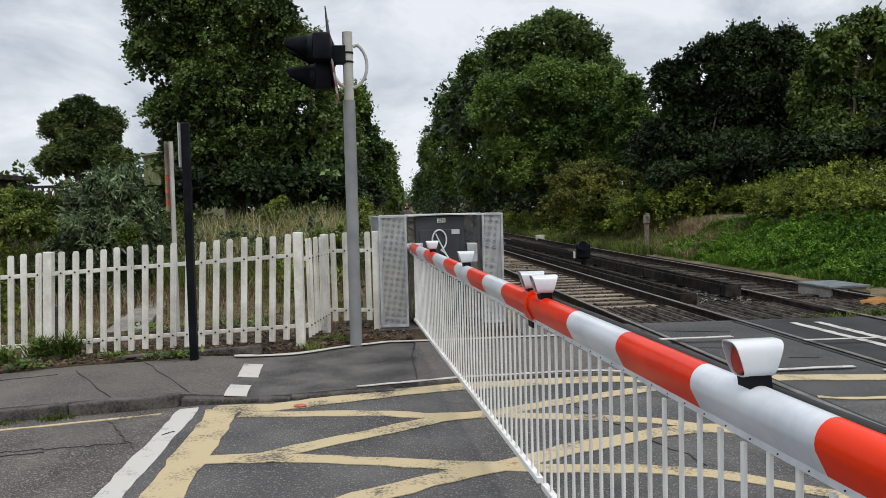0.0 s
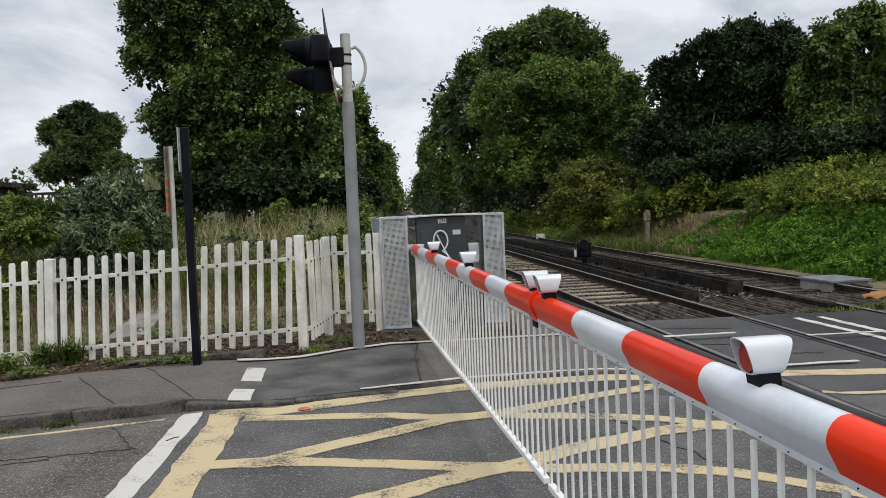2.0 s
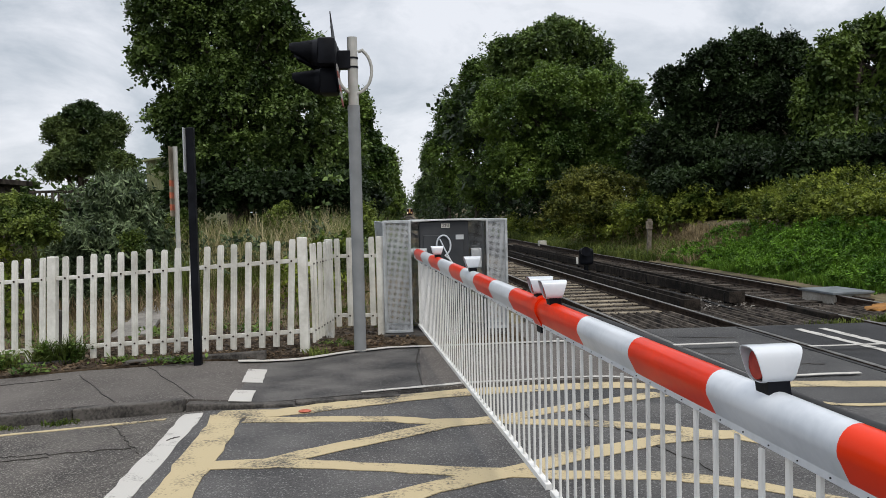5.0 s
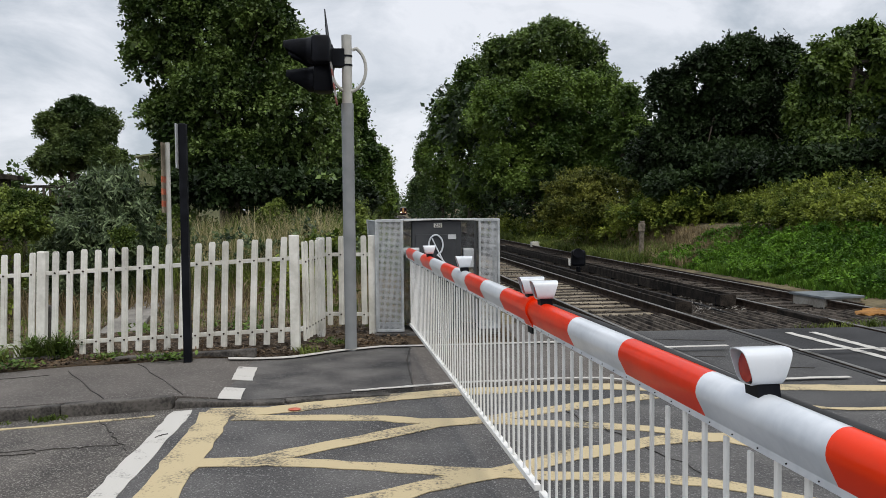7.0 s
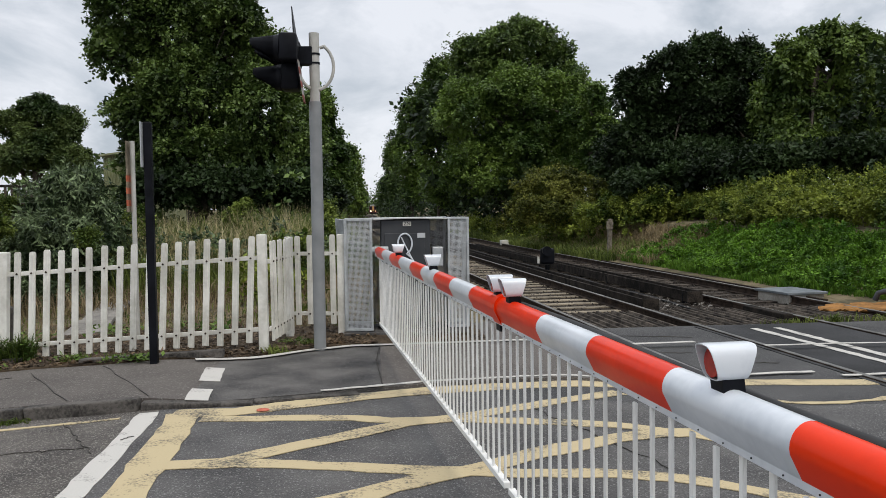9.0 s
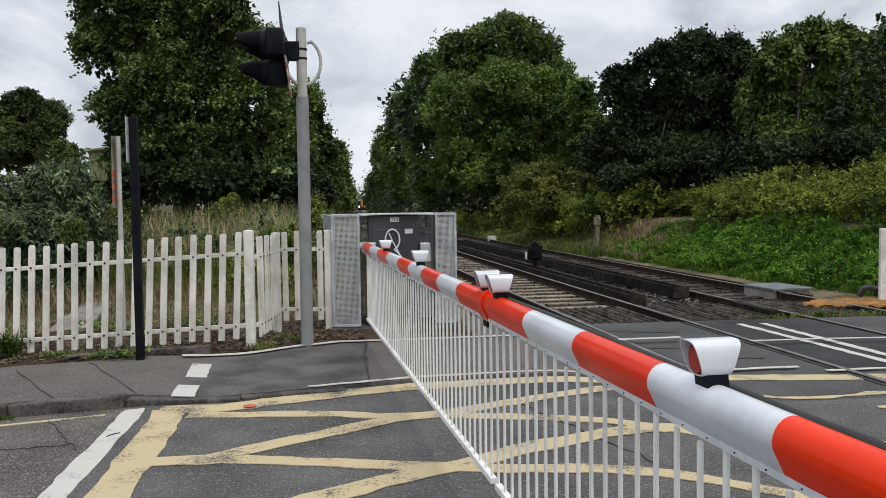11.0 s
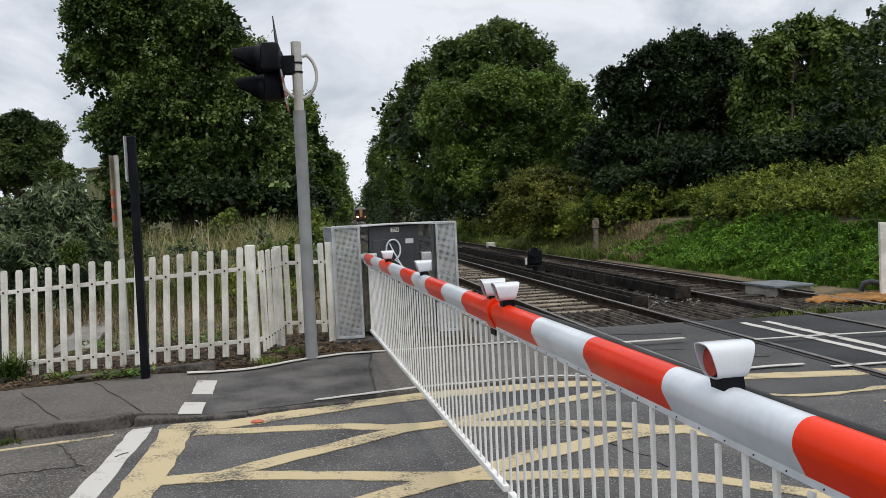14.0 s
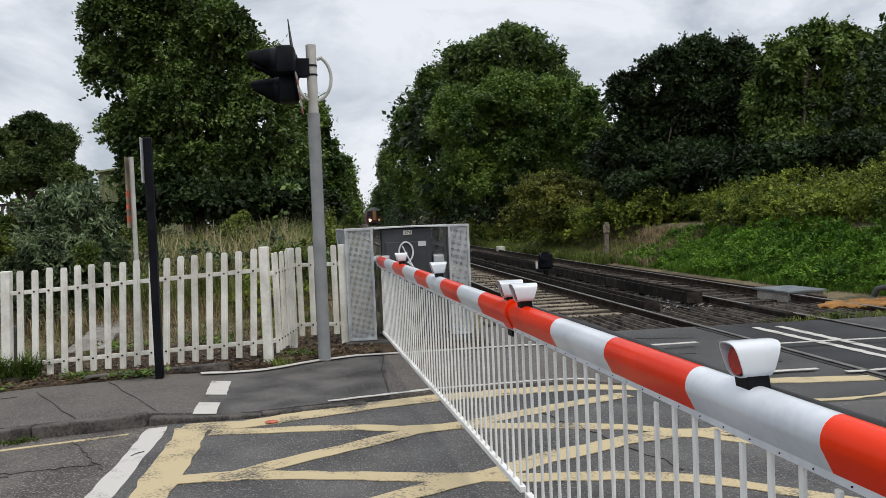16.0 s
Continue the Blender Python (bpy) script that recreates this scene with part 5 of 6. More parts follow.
# added growth whose dark leaves imitate the shade under the large crown
build_hedge("undergrowth", [(-5.89, 22.6, 2.24, 0.62, 0.62, 0.4), (-5.01, 22.4, 2.24, 0.73, 0.73, 0.46), (-4.02, 22.7, 2.21, 0.74, 0.74, 0.46), (-2.92, 22.5, 2.21, 0.74, 0.74, 0.49), (-1.98, 23, 2.16, 0.7, 0.7, 0.5), (-1.55, 30, 2.05, 0.81, 0.81, 0.61)], "leaf_dark", 44000, 0.08, "added undergrowth beneath the large tree, coloured dark for its shade", 48)
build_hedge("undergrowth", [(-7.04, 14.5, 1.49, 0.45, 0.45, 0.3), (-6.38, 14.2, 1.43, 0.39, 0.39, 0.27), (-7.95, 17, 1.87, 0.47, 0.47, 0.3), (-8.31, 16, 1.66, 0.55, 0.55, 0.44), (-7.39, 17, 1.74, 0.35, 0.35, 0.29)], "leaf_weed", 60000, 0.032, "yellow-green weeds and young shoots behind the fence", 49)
# dark leaf colour again stands in for shade under the bank trees
build_hedge("undergrowth", [(12.67, 40, 3.42, 1.62, 1.62, 1.08), (14.14, 38, 3.4, 1.54, 1.54, 1.15), (16.24, 38, 3.6, 1.54, 1.54, 1.15), (17.41, 36, 3.68, 1.46, 1.46, 0.97), (18.89, 35, 3.81, 1.42, 1.42, 1.06), (21.1, 35, 3.87, 1.65, 1.65, 1.18), (12.73, 44, 4.23, 1.33, 1.33, 1.48), (14.77, 42, 5.18, 1.7, 1.7, 1.7), (18.5, 40, 5.16, 1.62, 1.62, 1.62), (20.7, 36, 5.44, 1.7, 1.7, 1.46)], "leaf_dark", 60000, 0.13, "undergrowth beneath the trees of the bank, coloured dark for their shade", 50)
build_hedge("undergrowth", [(-9, 25, 0.9, 4.5, 2.0, 1.3), (-14, 27, 1.0, 4, 2, 1.4), (-4.0, 27, 1.3, 2.2, 1.8, 1.6), (-9.5, 28, 1.0, 3, 1.5, 1.3), (-20, 30, 1.0, 5, 3, 1.5)], "leaf_olive", 40000, 0.09, "low scrub behind the grass", 25)
build_hedge("undergrowth", [(-5.2 + 0.62 * k, 16.4 + 0.5 * (k % 3), 0.5 + 0.35 * (k % 2), 0.5, 0.5, 0.6) for k in range(9)] + [(-9 - 0.9 * k, 15 + (k % 3), 0.5, 0.7, 0.6, 0.7) for k in range(5)], "leaf_bush", 12000, 0.06, "leafy weeds and tall herbs behind the fence", 30)
build_hedge("undergrowth", [(-4.62, 17, 1.48, 0.26, 0.28, 0.3), (-2.9, 19, 1.56, 0.34, 0.37, 0.34), (-0.88, 17, 1.47, 0.19, 0.21, 0.33), (-0.69, 15, 1.23, 0.21, 0.23, 0.19), (-5.03, 15, 1.16, 0.23, 0.25, 0.21)], "leaf_weed", 20000, 0.028, "tall yellow-green herbs among the grass behind the fence", 57)
build_hedge("undergrowth", [(-2.0, 14.2, 0.35, 0.5, 0.5, 0.45), (-1.1, 12.2, 0.3, 0.35, 0.3, 0.35), (-6.6, 12.5, 0.4, 0.8, 0.6, 0.5), (-1.6, 15.5, 0.6, 0.5, 0.5, 0.7), (-7.6, 14, 0.7, 1.0, 0.8, 0.9)], "leaf_bramble", 9000, 0.06, "leafy weeds behind the fence", 26)


def grass(name, area, n, h, mat, label, seed, wide=0.006, lean=0.35, category="grass", clumpy=0.0):
    """Upright blades of grass over an area given as a function of two random numbers."""
    rng = np.random.default_rng(seed)
    p = np.array([area(a, b) for a, b in rng.random((n, 2))])
    l = h * rng.uniform(0.5, 1.2, n)
    if clumpy:
        l *= 0.75 + clumpy * np.sin(p[:, 0] * 3.3 + 1.5 * np.sin(p[:, 1] * 1.7)) * np.sin(p[:, 1] * 2.9 + p[:, 0])
    d = rng.normal(size=(n, 2)) * lean
    ang = rng.uniform(0, math.tau, n)
    w = np.stack([np.cos(ang), np.sin(ang), np.zeros(n)], 1) * (wide * rng.uniform(0.6, 1.4, n))[:, None]
    mid = p + np.stack([d[:, 0] * l * 0.3, d[:, 1] * l * 0.3, l * 0.6], 1)
    tip = p + np.stack([d[:, 0] * l, d[:, 1] * l, l * (1 - 0.25 * np.abs(d).sum(1))], 1)
    q = np.stack([p - w, p + w, mid + w * 0.8, mid - w * 0.8], 1)
    q2 = np.stack([mid - w * 0.8, mid + w * 0.8, tip + w * 0.1, tip - w * 0.1], 1)
    me = leaves(name, np.concatenate([q, q2]), mat)
    tagged(new(name, me), label, category, kind="stuff")


def bank_area(a, b):
    y = 13.4 + 13.6 * a ** 1.2
    x = bank_foot(y) + 0.1 + (2.5 - 0.5 * a + 0.15 * math.sin(2.1 * y)) * b + 1.0 * max(0, 0.3 - a)
    return x, y, land(x, y) - 0.03


grass("bank_grass", bank_area, 26000, 0.27, "blade_green", "bright green grass on the railway bank", 31, wide=0.012, lean=0.45, clumpy=0.5)
def weed_blobs(rng, n):
    """Cushions of low leafy weeds over the lower bank."""
    out = []
    for _ in range(n):
        y = 13.3 + 13.2 * rng.random() ** 1.15
        x = bank_foot(y) + 0.25 + (2.2 - 0.03 * (y - 13)) * rng.random() + 0.8 * max(0.0, 15.5 - y) * 0.3
        r = rng.uniform(0.16, 0.36)
        out.append((x, y, land(x, y) + 0.10, r, r, r * rng.uniform(0.55, 0.95)))
    return out


build_hedge("bank_weeds", weed_blobs(random.Random(61), 230), "leaf_nettle", 105000, 0.034, "low bright green leafy weeds on the railway bank", 62)
slope = lambda a, b: (bank_foot(24 + 18 * a) + 0.1 + 2.0 * b, 24 + 18 * a, land(bank_foot(24 + 18 * a) + 0.1 + 2.0 * b, 24 + 18 * a) - 0.03)
grass("bank_grass", slope, 10000, 0.34, "straw", "dry straw-coloured grass on the railway bank", 32, wide=0.012)
lower = lambda a, b: (bank_foot(27 + 40 * a) - 0.5 + 1.6 * b, 27 + 40 * a, land(bank_foot(27 + 40 * a) - 0.5 + 1.6 * b, 27 + 40 * a) - 0.04)
grass("bank_grass", lower, 14000, 0.42, "blade_weed", "rough green grass at the foot of the bank", 38, wide=0.016)
def yard(a, b):
    x, y = -16 + 16.3 * a, 9.3 + 1.4 * a + 14 * b ** 1.3
    on_path = abs(x + 4.05 + 0.184 * (y - 11.7)) < 0.33
    return x, y, -2.0 if on_path else land(x, y) + (0.09 if y < 10.9 else -0.03)



grass("yard_grass", yard, 7000, 0.16, "blade_weed", "rough green weeds behind the fence", 33, wide=0.008)
grass("yard_grass", lambda a, b: (-16 + 16.3 * a, 16.5 + 8 * b, land(-16 + 16.3 * a, 20) - 0.03), 8000, 0.6, "blade_weed", "rough green weeds behind the fence", 37, wide=0.01)
grass("yard_grass", lambda a, b: (-16 + 16.3 * a, 14 + 8 * b, land(-16 + 16.3 * a, 20) - 0.03), 12000, 0.5, "straw", "dry straw-coloured grass behind the fence", 40, wide=0.008, lean=0.6)
grass("yard_grass", yard, 15000, 0.15, "straw", "dry straw-coloured grass behind the fence", 34, wide=0.006, lean=0.8)
tall = lambda a, b: (-6.4 + 5.0 * a, 16.5 + 5 * b, land(-6.4 + 5.0 * a, 20) - 0.03)
grass("tall_grass", tall, 3800, 1.6, "blade_dry", "tall dry seeding grass behind the fence", 35, wide=0.006, lean=0.22)
grass("tall_grass", lambda a, b: (-16 + 15.5 * a, 18.2 + 5 * b, land(-16 + 15.5 * a, 20) - 0.03), 18000, 1.55, "blade_weed", "tall green weeds behind the fence", 36, wide=0.010, lean=0.3)


grass("tall_grass", lambda a, b: (-6.0 + 5.2 * a, 16.0 + 3 * b, land(-6.0 + 5.2 * a, 18) - 0.03), 6000, 1.15, "blade_weed", "tall green weeds behind the fence", 39, wide=0.010, lean=0.4, clumpy=0.5)


def litter_area(a, b):
    x = -9 + 9 * a
    y = path_back(x) + 0.04 + 2.5 * b ** 1.6
    return x, y, path_z(x, y) + 0.02


def scatter(name, area, n, size, mat, label, seed, category="leaf litter"):
    """Small flat scraps lying about."""
    rng = np.random.default_rng(seed)
    p = np.array([area(a, b) for a, b in rng.random((n, 2))]) + np.stack([np.zeros(n), np.zeros(n), rng.random(n) * 0.02], 1)
    ax = rng.normal(size=(n, 3)) * np.array((1, 1, 0.35))
    ax /= np.linalg.norm(ax, axis=1)[:, None]
    bx = np.cross(ax, rng.normal(size=(n, 3)) * 0.4 + np.array((0, 0, 1)))
    l = size * rng.uniform(0.5, 1.4, n)[:, None]
    me = leaves(name, np.stack([p - ax * l, p + bx * l * 0.5, p + ax * l, p - bx * l * 0.5], 1), mat)
    tagged(new(name, me), label, category, kind="stuff")


yard_litter = lambda a, b: yard(a, b)[:2] + (yard(a, b)[2] + 0.02,)
scatter("dead_leaves", yard_litter, 14000, 0.04, "litter", "dry brown leaves over the ground behind the fence", 52)
chips = lambda a, b: tuple(on_track(13.7 + 3.5 * a, -2.3 + 1.6 * b, -0.235)[0])
scatter("stone_chips", chips, 420, 0.03, "slab_grey", "pale stone chips lying among the dark timbers", 58, "ballast")
far_chips = lambda a, b: tuple(on_track(15 + 14 * a ** 1.3, 0.9 + 0.9 * b, -0.225)[0])
scatter("stone_chips", far_chips, 700, 0.035, "slab_grey", "pale stone chips beside the far rail", 59, "ballast")
scatter("dead_leaves", litter_area, 9000, 0.028, "litter", "dry brown leaves along the fence", 51)
for cx, cy, n, h in ((-4.12, 8.98, 260, 0.30), (-3.86, 8.96, 240, 0.32), (-4.5, 8.9, 200, 0.22), (-3.2, 8.7, 120, 0.1), (-2.75, 8.6, 120, 0.08), (-1.12, 8.8, 90, 0.12), (-0.8, 9.3, 60, 0.1), (-2.95, 6.46, 90, 0.06), (-3.4, 6.45, 60, 0.05)):
    grass("weeds", lambda a, b, cx=cx, cy=cy: (cx + 0.16 * math.cos(a * math.tau) * b, cy + 0.10 * math.sin(a * math.tau) * b, (path_z(cx, cy) if cy > 7 else land(cx, cy)) - 0.01), n, h, "blade_weed", "tuft of green weeds at the foot of the fence", int(cx * -100), wide=0.008, lean=0.5)

for cx, cy, n, h in ((6.78, 11.46, 130, 0.16), (6.08, 11.48, 90, 0.10), (7.68, 11.56, 90, 0.12)):
    grass("weeds", lambda a, b, cx=cx, cy=cy: (cx + 0.45 * math.cos(a * math.tau) * b, cy + 0.12 * math.sin(a * math.tau) * b, -0.15), n, h, "blade_weed", "tuft of green weeds at the edge of the crossing deck", int(cx * 100), wide=0.008, lean=0.6)


def leafy_plant(cx, cy, n, size, spread, up):
    """Low rosette of broad leaves."""
    rng = np.random.default_rng(int(abs(cx) * 1000))
    p = np.stack([cx + spread * rng.normal(size=n) * 0.5, cy + spread * rng.normal(size=n) * 0.3, path_z(cx, cy) + 0.02 + up * rng.random(n)], 1)
    ax = unit(rng.normal(size=(n, 3)) * np.array((1, 1, 0.4)) + np.array((0, 0, 0.25)))
    bx = unit(np.cross(ax, np.array((0, 0, 1.0)) + rng.normal(size=(n, 3)) * 0.4))
    l = size * rng.uniform(0.6, 1.3, n)[:, None]
    me = leaves("leafy_weed", np.stack([p, p + ax * l + bx * l * 0.55, p + ax * l * 2, p + ax * l - bx * l * 0.55], 1), "broad_leaf")
    tagged(new("leafy_weed", me), "low broad-leaved green weed at the foot of the fence", "weed", kind="stuff")


for wx, wy, wn_, size, spread, up in ((-2.45, 8.36, 110, 0.03, 0.2, 0.05), (-2.75, 8.42, 50, 0.022, 0.12, 0.05), (-4.1, 8.93, 150, 0.026, 0.12, 0.24), (-3.8, 8.93, 150, 0.026, 0.14, 0.22), (-4.05, 8.46, 110, 0.03, 0.25, 0.08), (-4.5, 8.8, 120, 0.03, 0.2, 0.2), (-3.2, 8.66, 60, 0.025, 0.25, 0.06), (-0.95, 9.35, 70, 0.025, 0.2, 0.06), (-3.3, 10.6, 90, 0.04, 0.3, 0.12), (-2.2, 10.4, 90, 0.04, 0.4, 0.1), (-4.6, 10.4, 120, 0.04, 0.5, 0.15)):
    leafy_plant(wx, wy, wn_, size, spread, up)


def build_bush():
    blobs = [tuple(round(v * 1.27 + o, 2) for v, o in zip(b, (0.02, 0.16, -0.43, 0, 0, 0))) for b in [(-4.58, 13.0, 0.95, 0.9, 0.9, 0.9), (-4.9, 13.3, 1.5, 0.75, 0.7, 0.65), (-4.15, 13.2, 0.65, 0.5, 0.6, 0.5), (-4.62, 13.3, 1.9, 0.5, 0.6, 0.5), (-4.1, 13.3, 0.75, 0.5, 0.5, 0.5), (-5.3, 13.2, 0.8, 0.6, 0.6, 0.7)]]
    rng = np.random.default_rng(41)
    g = root("shrub", pose(0, 0, 0), "grey-green shrub with long drooping leaves behind the fence", "shrub")
    pr = random.Random(6)
    part("stem", trunk_mesh((-5.57, 16.7, -0.3), (-5.57, 16.8, 1.5), 0.06, [(b[0], b[1], b[2] + 0.3) for b in blobs] * 3, pr), "bark", g)
    c = new("foliage", leaves("foliage", leaf_cloud(rng, blobs, 40000, 0.036, droop=0.5, aspect=4.0, lump=0.36, twig=5.0, wisps=0.12), "leaf_bush"))
    c.parent = g


build_bush()


build_hedge("bramble", [(8.23, 31, 1.31, 0.75, 0.91, 0.46), (9.32, 31, 1.57, 0.84, 1.01, 0.5), (10.28, 30, 1.56, 0.91, 1.1, 0.53), (11.55, 30, 1.55, 0.91, 1.1, 0.53), (12.41, 29, 1.62, 0.88, 1.06, 0.55)], "leaf_bramble", 40000, 0.05, "tangled green bramble on the lower bank", 56)
# this row's dark colour carries the shade below the crowns
build_hedge("undergrowth", hedge_blobs(hr, 18, 75, 30, 9.0, 2.9, 2.6), "leaf_dark", 46000, 0.11, "undergrowth beneath the trees of the bank, coloured dark for their shade", 28)
build_hedge("far_woods", [(-330 + 13 * k, 640 + 20 * (k % 3), 6, 13, 10, 8 + (k % 4)) for k in range(42)], "leaf_far", 40000, 1.3, "distant wooded hillside at the end of the line", 29)
build_hedge("far_woods", [(-70 + 11 * k, 590 + 8 * (k % 3), 2, 9, 8, 5 + (k % 3)) for k in range(14)], "leaf_far", 12000, 1.0, "distant wooded hillside at the end of the line", 45)
# added backing row: dark leaves block the sky showing through the crowns
build_hedge("far_trees", BACK_ROW, "leaf_dark", 16000, 0.3, "added row of dark backing trees behind the bank", 44)
build_hedge("distant_hedge", [(-44 + 4.4 * k, 62 + 3 * (k % 2), 2.0, 4.0, 2.5, 2.6 + 0.5 * (k % 3)) for k in range(9)], "leaf_far", 12000, 0.3, "distant hedge beyond the yard", 42)
build_hedge("distant_hedge", [(-9.0 - 0.022 * (y - 190) + 0.5 * math.sin(y), y, 3.0, 3.0, 16, 3.4) for y in range(190, 520, 24)] + [(13 + 0.05 * (y - 190), y, 3.0, 4.0, 16, 4.0) for y in range(190, 520, 24)], "leaf_far", 14000, 0.7, "distant trees lining the railway", 43)

# ---- small lineside things ----
def build_small():
    # cable pit with a grey lid
    g = root("cable_pit", pose(8.10, 15.35, -0.27, 0, 0, 8), "grey cable pit with flat lid beside the track", "cable pit")
    bm = bmesh.new()
    box(bm, (0, 0, 0.04), (0.76, 1.0, 0.30))
    part("box", bm, "concrete", g, bevel=0.01)
    bm = bmesh.new()
    box(bm, (0, 0, 0.205), (0.86, 1.1, 0.045))
    part("lid", bm, "lid_grey", g, "blue-grey lid", bevel=0.008)
    # weathered post on the bank
    x, y = 8.25, 28.4
    bm = bmesh.new()
    box(bm, (0, 0, 0.5), (0.14, 0.14, 1.4))
    box(bm, (-0.03, -0.08, 0.98), (0.24, 0.03, 0.28))
    o = tagged(part("marker_post", bm, "stump_wood", None, bevel=0.012), "weathered wooden marker post on the bank", "post")
    o.matrix_basis = pose(x, y, land(x, y) + 0.12, 0, 2, 0)
    # white block by the track
    bm = bmesh.new()
    box(bm, (0, 0, 0.14), (0.4, 0.3, 0.26))
    o = tagged(part("marker_block", bm, "white_paint", None, bevel=0.02), "white concrete marker block beside the track", "marker")
    o.matrix_basis = pose(6.75, 42, -0.2, 0, 0, 10)
    # cable ducting with a bend of pipe on orange sand
    bm = bmesh.new()
    pipe(bm, [(8.75, 13.6, -0.08), (8.78, 13.55, 0.05), (8.86, 13.5, 0.08), (9.1, 13.45, 0.02), (9.5, 13.4, -0.02)], 0.05, 10)
    tagged(part("drain_pipe", bm, "cabinet", None, smooth=True), "short grey bent pipe lying on orange sand", "pipe")
    bm = bmesh.new()
    for k in range(60):
        a = k * 2.4
        r = 0.1 * math.sqrt(k)
        c = (9.2 + r * 2.2 * math.cos(a), 13.0 + r * 0.75 * math.sin(a), -0.13)
        bmesh.ops.create_icosphere(bm, subdivisions=1, radius=0.16, matrix=Matrix.Translation(c) @ Matrix.Diagonal((1.6, 0.9, 0.28, 1)))
    tagged(part("sand", bm, "orange_soil", None, smooth=True), "bank of orange sand beside the road", "sand", kind="stuff")
    # path of slabs in the yard
    g = root("slab_path", pose(0, 0, 0), "path of pale concrete slabs behind the fence", "path", kind="structure")
    bm = bmesh.new()
    box(bm, (0, 0, 0), (0.52, 0.9, 0.06))
    s0 = part("slab", bm, "slab_grey", g, bevel=0.008)
    for i in range(10):
        m = pose(-4.05 - 0.169 * i, 11.7 + 0.92 * i, land(-4.05 - 0.169 * i, 12) + 0.02, 0, -3, 10.5 + (i % 3))
        if i == 0:
            s0.matrix_basis = m
        else:
            again(s0, m, g)
    # low stone edging below the fence
    bm = bmesh.new()
    box(bm, (0, 0, 0), (1.5, 0.10, 0.09))
    o = tagged(part("edging_stone", bm, "kerb", None, bevel=0.015), "low weathered edging stone at the back of the pavement", "edging")
    o.matrix_basis = pose(-2.35, 8.5, 0.10, 0, -3, -4)
    bm = bmesh.new()
    box(bm, (0, 0, 0), (1.3, 0.10, 0.09))
    o = tagged(part("edging_stone", bm, "kerb", None, bevel=0.015), "low weathered edging stone at the back of the pavement", "edging")
    o.matrix_basis = pose(-4.45, 8.92, 0.0, 0, -3, 0)
    # grey utility pillar behind the fence
    bm = bmesh.new()
    box(bm, (0, 0, 0.30), (0.17, 0.14, 0.68))
    o = tagged(part("utility_pillar", bm, "kerb", None, bevel=0.05, smooth=True), "small grey rounded utility pillar behind the fence", "pillar")
    o.matrix_basis = pose(-4.3, 9.75, -0.09)
    # flattened red scrap
    bm = bmesh.new()
    bmesh.ops.create_icosphere(bm, subdivisions=2, radius=0.05, matrix=Matrix.Translation((-0.95, 6.32, 0.016)) @ Matrix.Diagonal((1.1, 0.8, 0.25, 1)))
    tagged(part("scrap", bm, "scrap_red", None, smooth=True), "crushed faded red scrap on the road", "litter")


M["lid_grey"] = material("lid_grey", (0.10, 0.115, 0.125), (0.18, 0.2, 0.215), 0.6, 4, 0.1)
M["scrap_red"] = material("scrap_red", (0.4, 0.09, 0.05), (0.55, 0.16, 0.1), 0.7, 20, 0.2)
build_small()


def build_far_left():
    """A green corrugated building and an old shed with a boarded fence beyond the yard."""
    g = root("shed", pose(-7.45, 29.5, 0), "green corrugated metal building beyond the trees", "building")
    bm = bmesh.new()
    n = 40
    rows = []
    for i in range(n * 2 + 1):
        x = -1.6 + 2.0 * i / (n * 2)
        rows.append([bm.verts.new((x, 0.03 * (i % 2), 0)), bm.verts.new((x, 0.03 * (i % 2), 3.55 + 0.2 * (1 - abs(x + 0.6) / 1.0)))])
    for a, b in zip(rows, rows[1:]):
        bm.faces.new((a[0], b[0], b[1], a[1]))
    part("wall", bm, "corrugated", g)
    bm = bmesh.new()
    for sgn in (-1, 1):
        box(bm, (-0.6 + sgn * 0.55, 2.0, 3.70), (1.12, 4.3, 0.06), Matrix.Rotation(sgn * 0.14, 3, "Y"))
    part("roof", bm, "corrugated", g)
    bm = bmesh.new()
    box(bm, (-0.6, 2.1, 1.7), (1.9, 3.9, 3.4))
    part("body", bm, "corrugated", g)
    g = root("shed", pose(-10.9, 19.5, 0.42), "old grey wooden shed with a flat felt roof", "shed")
    bm = bmesh.new()
    box(bm, (0, 0, 1.05), (3.0, 2.0, 2.1))
    part("wall", bm, "timber", g)
    bm = bmesh.new()
    box(bm, (0, 0, 2.16), (3.4, 2.5, 0.12), Matrix.Rotation(0.03, 3, "Y"))
    part("roof", bm, "timber", g, bevel=0.01)
    f = root("board_fence", pose(-9.6, 18.2, 0), "old dark boarded fence", "fence")
    bm = bmesh.new()
    box(bm, (0, 0, 0.95), (0.13, 0.025, 1.9))
    b0 = part("board", bm, "timber", f)
    rng = random.Random(9)
    for i in range(26):
        m = pose(-2.6 + 0.15 * i, rng.uniform(-0.01, 0.01), rng.uniform(-0.1, 0.05), 0, rng.uniform(-1.5, 1.5), 0)
        if i == 0:
            b0.matrix_basis = m
        else:
            again(b0, m, f)
    f = root("trellis", pose(-7.9, 19.0, 1.45), "dark trellis panel over the fence", "trellis")
    for i in range(9):
        bm = bmesh.new()
        box(bm, (-0.55 + 0.14 * i, 0, 0.42), (0.05, 0.03, 0.85))
        part("slat", bm, "timber", f)
    for z in (0.03, 0.42, 0.82):
        bm = bmesh.new()
        box(bm, (0, 0.02, z), (1.3, 0.03, 0.06))
        part("cross_bar", bm, "timber", f)
    for x in (-0.6, 0.6):
        bm = bmesh.new()
        box(bm, (x, 0.05, -0.85), (0.08, 0.08, 1.9))
        part("stilt", bm, "timber", f)


build_far_left()

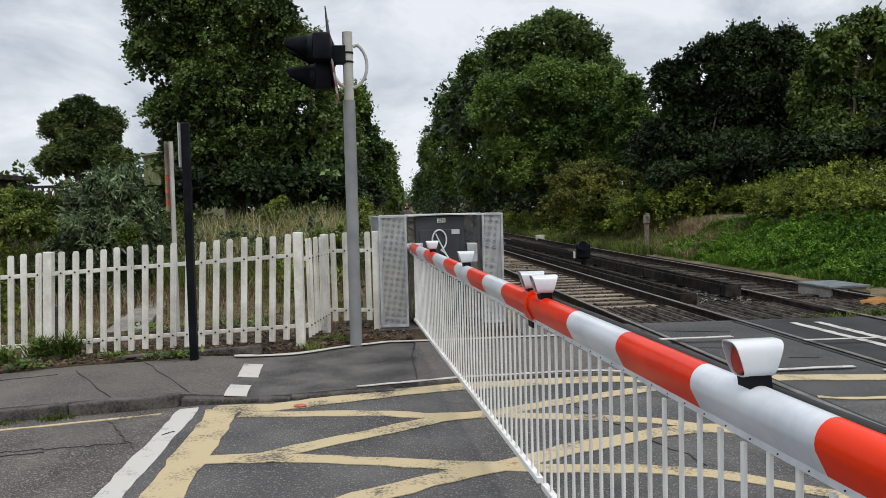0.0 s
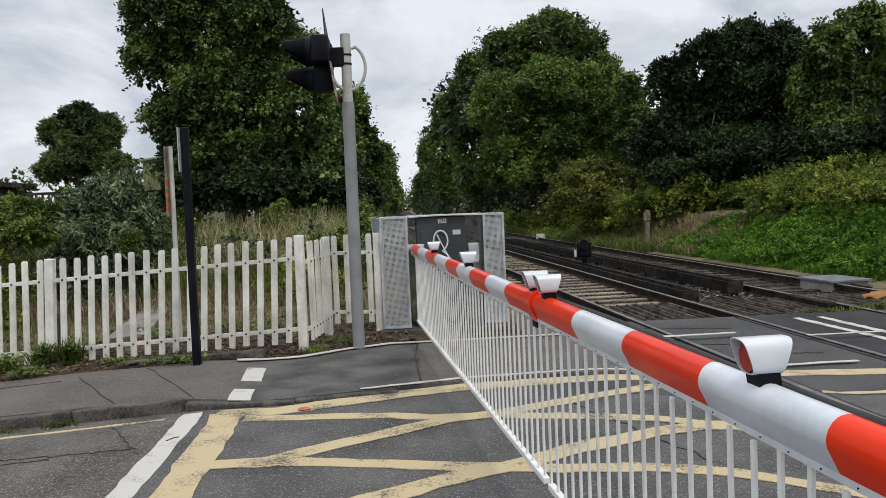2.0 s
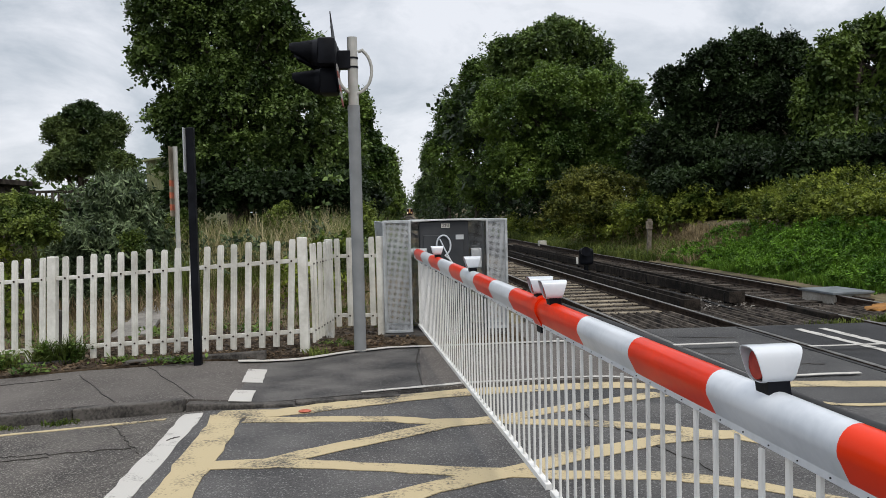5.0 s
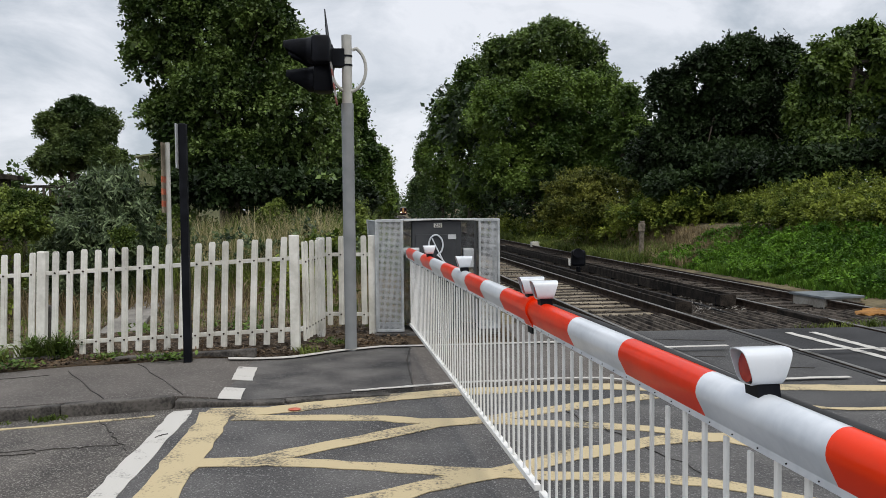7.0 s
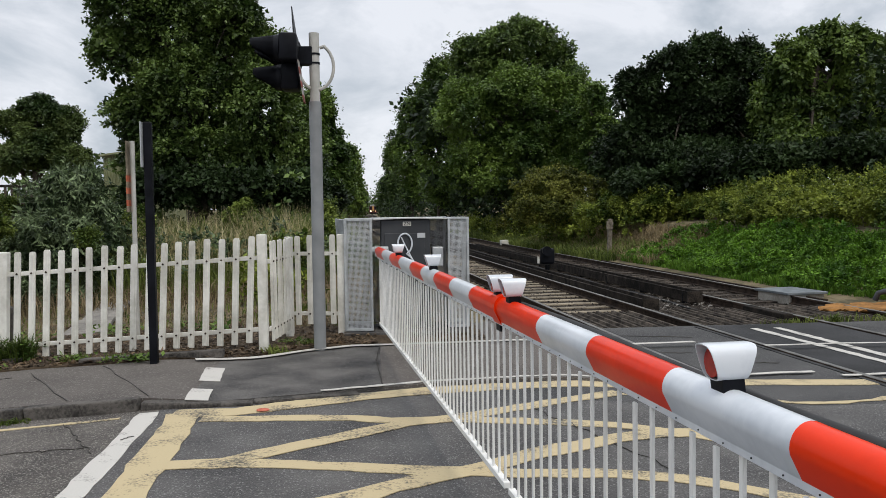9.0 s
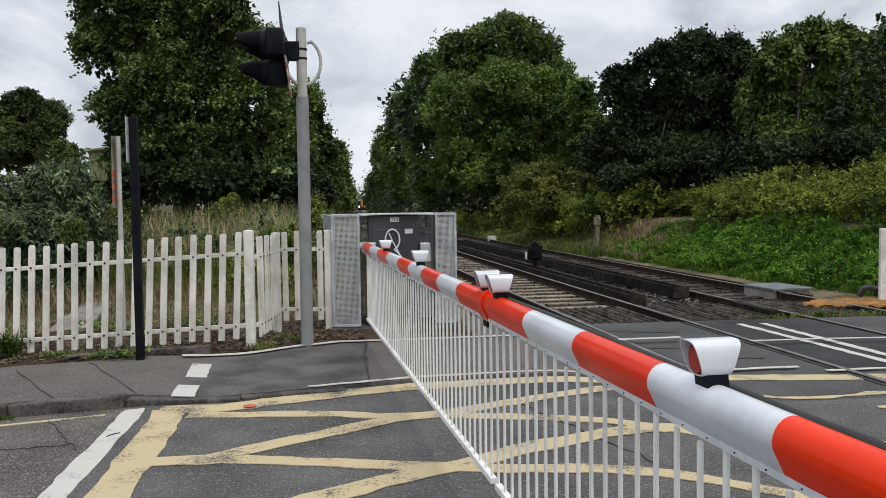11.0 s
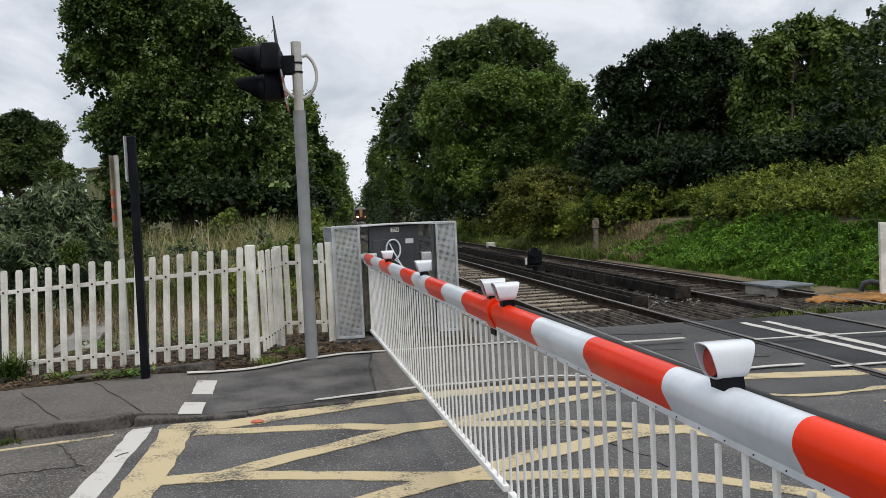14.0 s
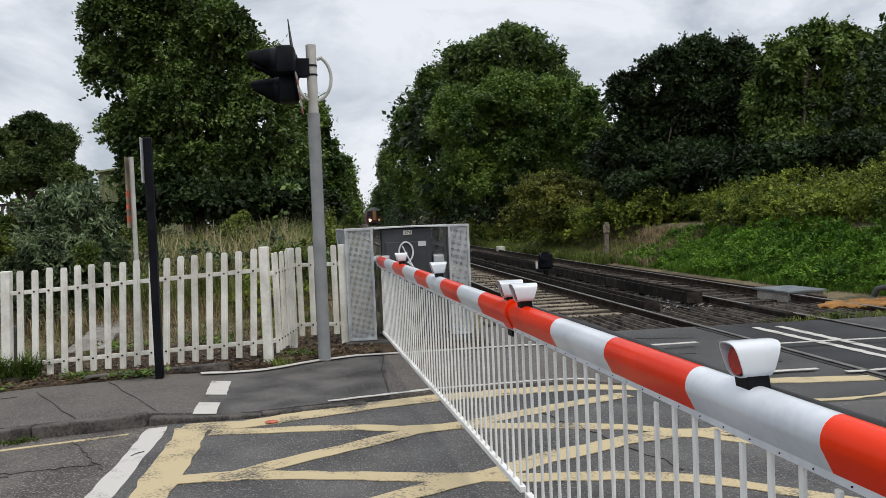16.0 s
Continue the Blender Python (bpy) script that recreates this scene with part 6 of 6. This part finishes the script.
# ---- train ----
def build_train():
    t = root("train", pose(2.1, 500, 0), "approaching dark train with an orange gangway door and lit headlamps", "train")
    bm = bmesh.new()
    out = [(-1.38, 0.95), (-1.4, 2.4), (-1.25, 3.2), (-0.8, 3.62), (0, 3.75), (0.8, 3.62), (1.25, 3.2), (1.4, 2.4), (1.38, 0.95)]
    extrude(bm, out, 0.25, 20, lambda u, v, s: Vector((u, s, v)))
    part("body", bm, "train_dark", t)
    bm = bmesh.new()
    extrude(bm, [(u * 0.97, v * 0.98 + 0.02) for u, v in out], -0.05, 0.25, lambda u, v, s: Vector((u, s, v)))
    part("cab_front", bm, "train_dark", t, bevel=0.05)
    bm = bmesh.new()
    box(bm, (0, -0.07, 2.35), (0.62, 0.06, 1.7))
    part("gangway_door", bm, "train_yellow", t, "dull orange gangway door", bevel=0.02)
    for x in (-0.82, 0.82):
        bm = bmesh.new()
        box(bm, (x, -0.06, 2.65), (0.72, 0.03, 0.8))
        part("windscreen", bm, "train_glass", t, "dark windscreen")
        bm = bmesh.new()
        tube(bm, (x, -0.05, 1.55), (x, -0.14, 1.55), 0.2, n=16)
        part("headlamp", bm, "headlight" if x < 0 else "taillight", t, "lit headlamp" if x < 0 else "dim headlamp")
        bm = bmesh.new()
        tube(bm, (x * 0.92, 1.5, 0.45), (x * 0.86, 1.5, 0.45), 0.42, n=20)
        part("wheel", bm, "rust", t)
    bm = bmesh.new()
    box(bm, (0, 0.1, 0.75), (2.3, 0.3, 0.5))
    part("buffer_beam", bm, "black", t)
    bm = bmesh.new()
    extrude(bm, [(u * 0.98, v + 0.04) for u, v in out if v > 3], 0.2, 20, lambda u, v, s: Vector((u, s, v + 0.03)))
    extrude(bm, [(u * 0.96, v + 0.02) for u, v in out if v > 3.1], -0.1, 0.2, lambda u, v, s: Vector((u, s, v)))
    part("roof", bm, "roof_grey", t, "grey roof")
    for i in range(1, 3):
        bm = bmesh.new()
        extrude(bm, out, 20.3 * i + 0.2, 20.3 * i + 20, lambda u, v, s: Vector((u, s, v)))
        part("carriage", bm, "train_dark", t)
    return t


M["train_dark"] = material("train_dark", (0.045, 0.010, 0.009), (0.075, 0.017, 0.014), 0.4, 2, 0.02)
M["taillight"] = emissive("taillight", (1.0, 0.6, 0.3), 0.35)
M["roof_grey"] = material("roof_grey", (0.2, 0.22, 0.2), (0.3, 0.32, 0.3), 0.6, 3, 0.05)
M["train_yellow"] = material("train_yellow", (0.38, 0.18, 0.055), (0.46, 0.23, 0.08), 0.45, 2, 0.02)
M["train_glass"] = material("train_glass", (0.01, 0.01, 0.012), (0.015, 0.015, 0.02), 0.1, 2, 0.0)
train = build_train()


def motions():
    rows = []
    for t in range(0, 17):
        y = 475 - 20.2 * t
        d = math.degrees(math.atan2(-(track_x(y + 5) - track_x(y - 5)), 10))
        rows.append((t, pose(track_x(y) - 0.4, y, RAIL_Z + 0.35, 0, 0, d * 0.3)))
    walk(train, rows)
    # crowns rocking a little in the wind
    for crown, (x, y, z), most, seed in SWAYING:
        rows = []
        for k in range(33):
            t = 0.5 * k
            a = most * (0.6 * math.sin(1.5 * t + seed) + 0.4 * math.sin(2.7 * t + 2 * seed))
            b = most * 0.7 * math.sin(1.9 * t + 3 * seed)
            rows.append((t, pose(x, y, z, b, a, 0) @ pose(-x, -y, -z)))
        walk(crown, rows)


motions()
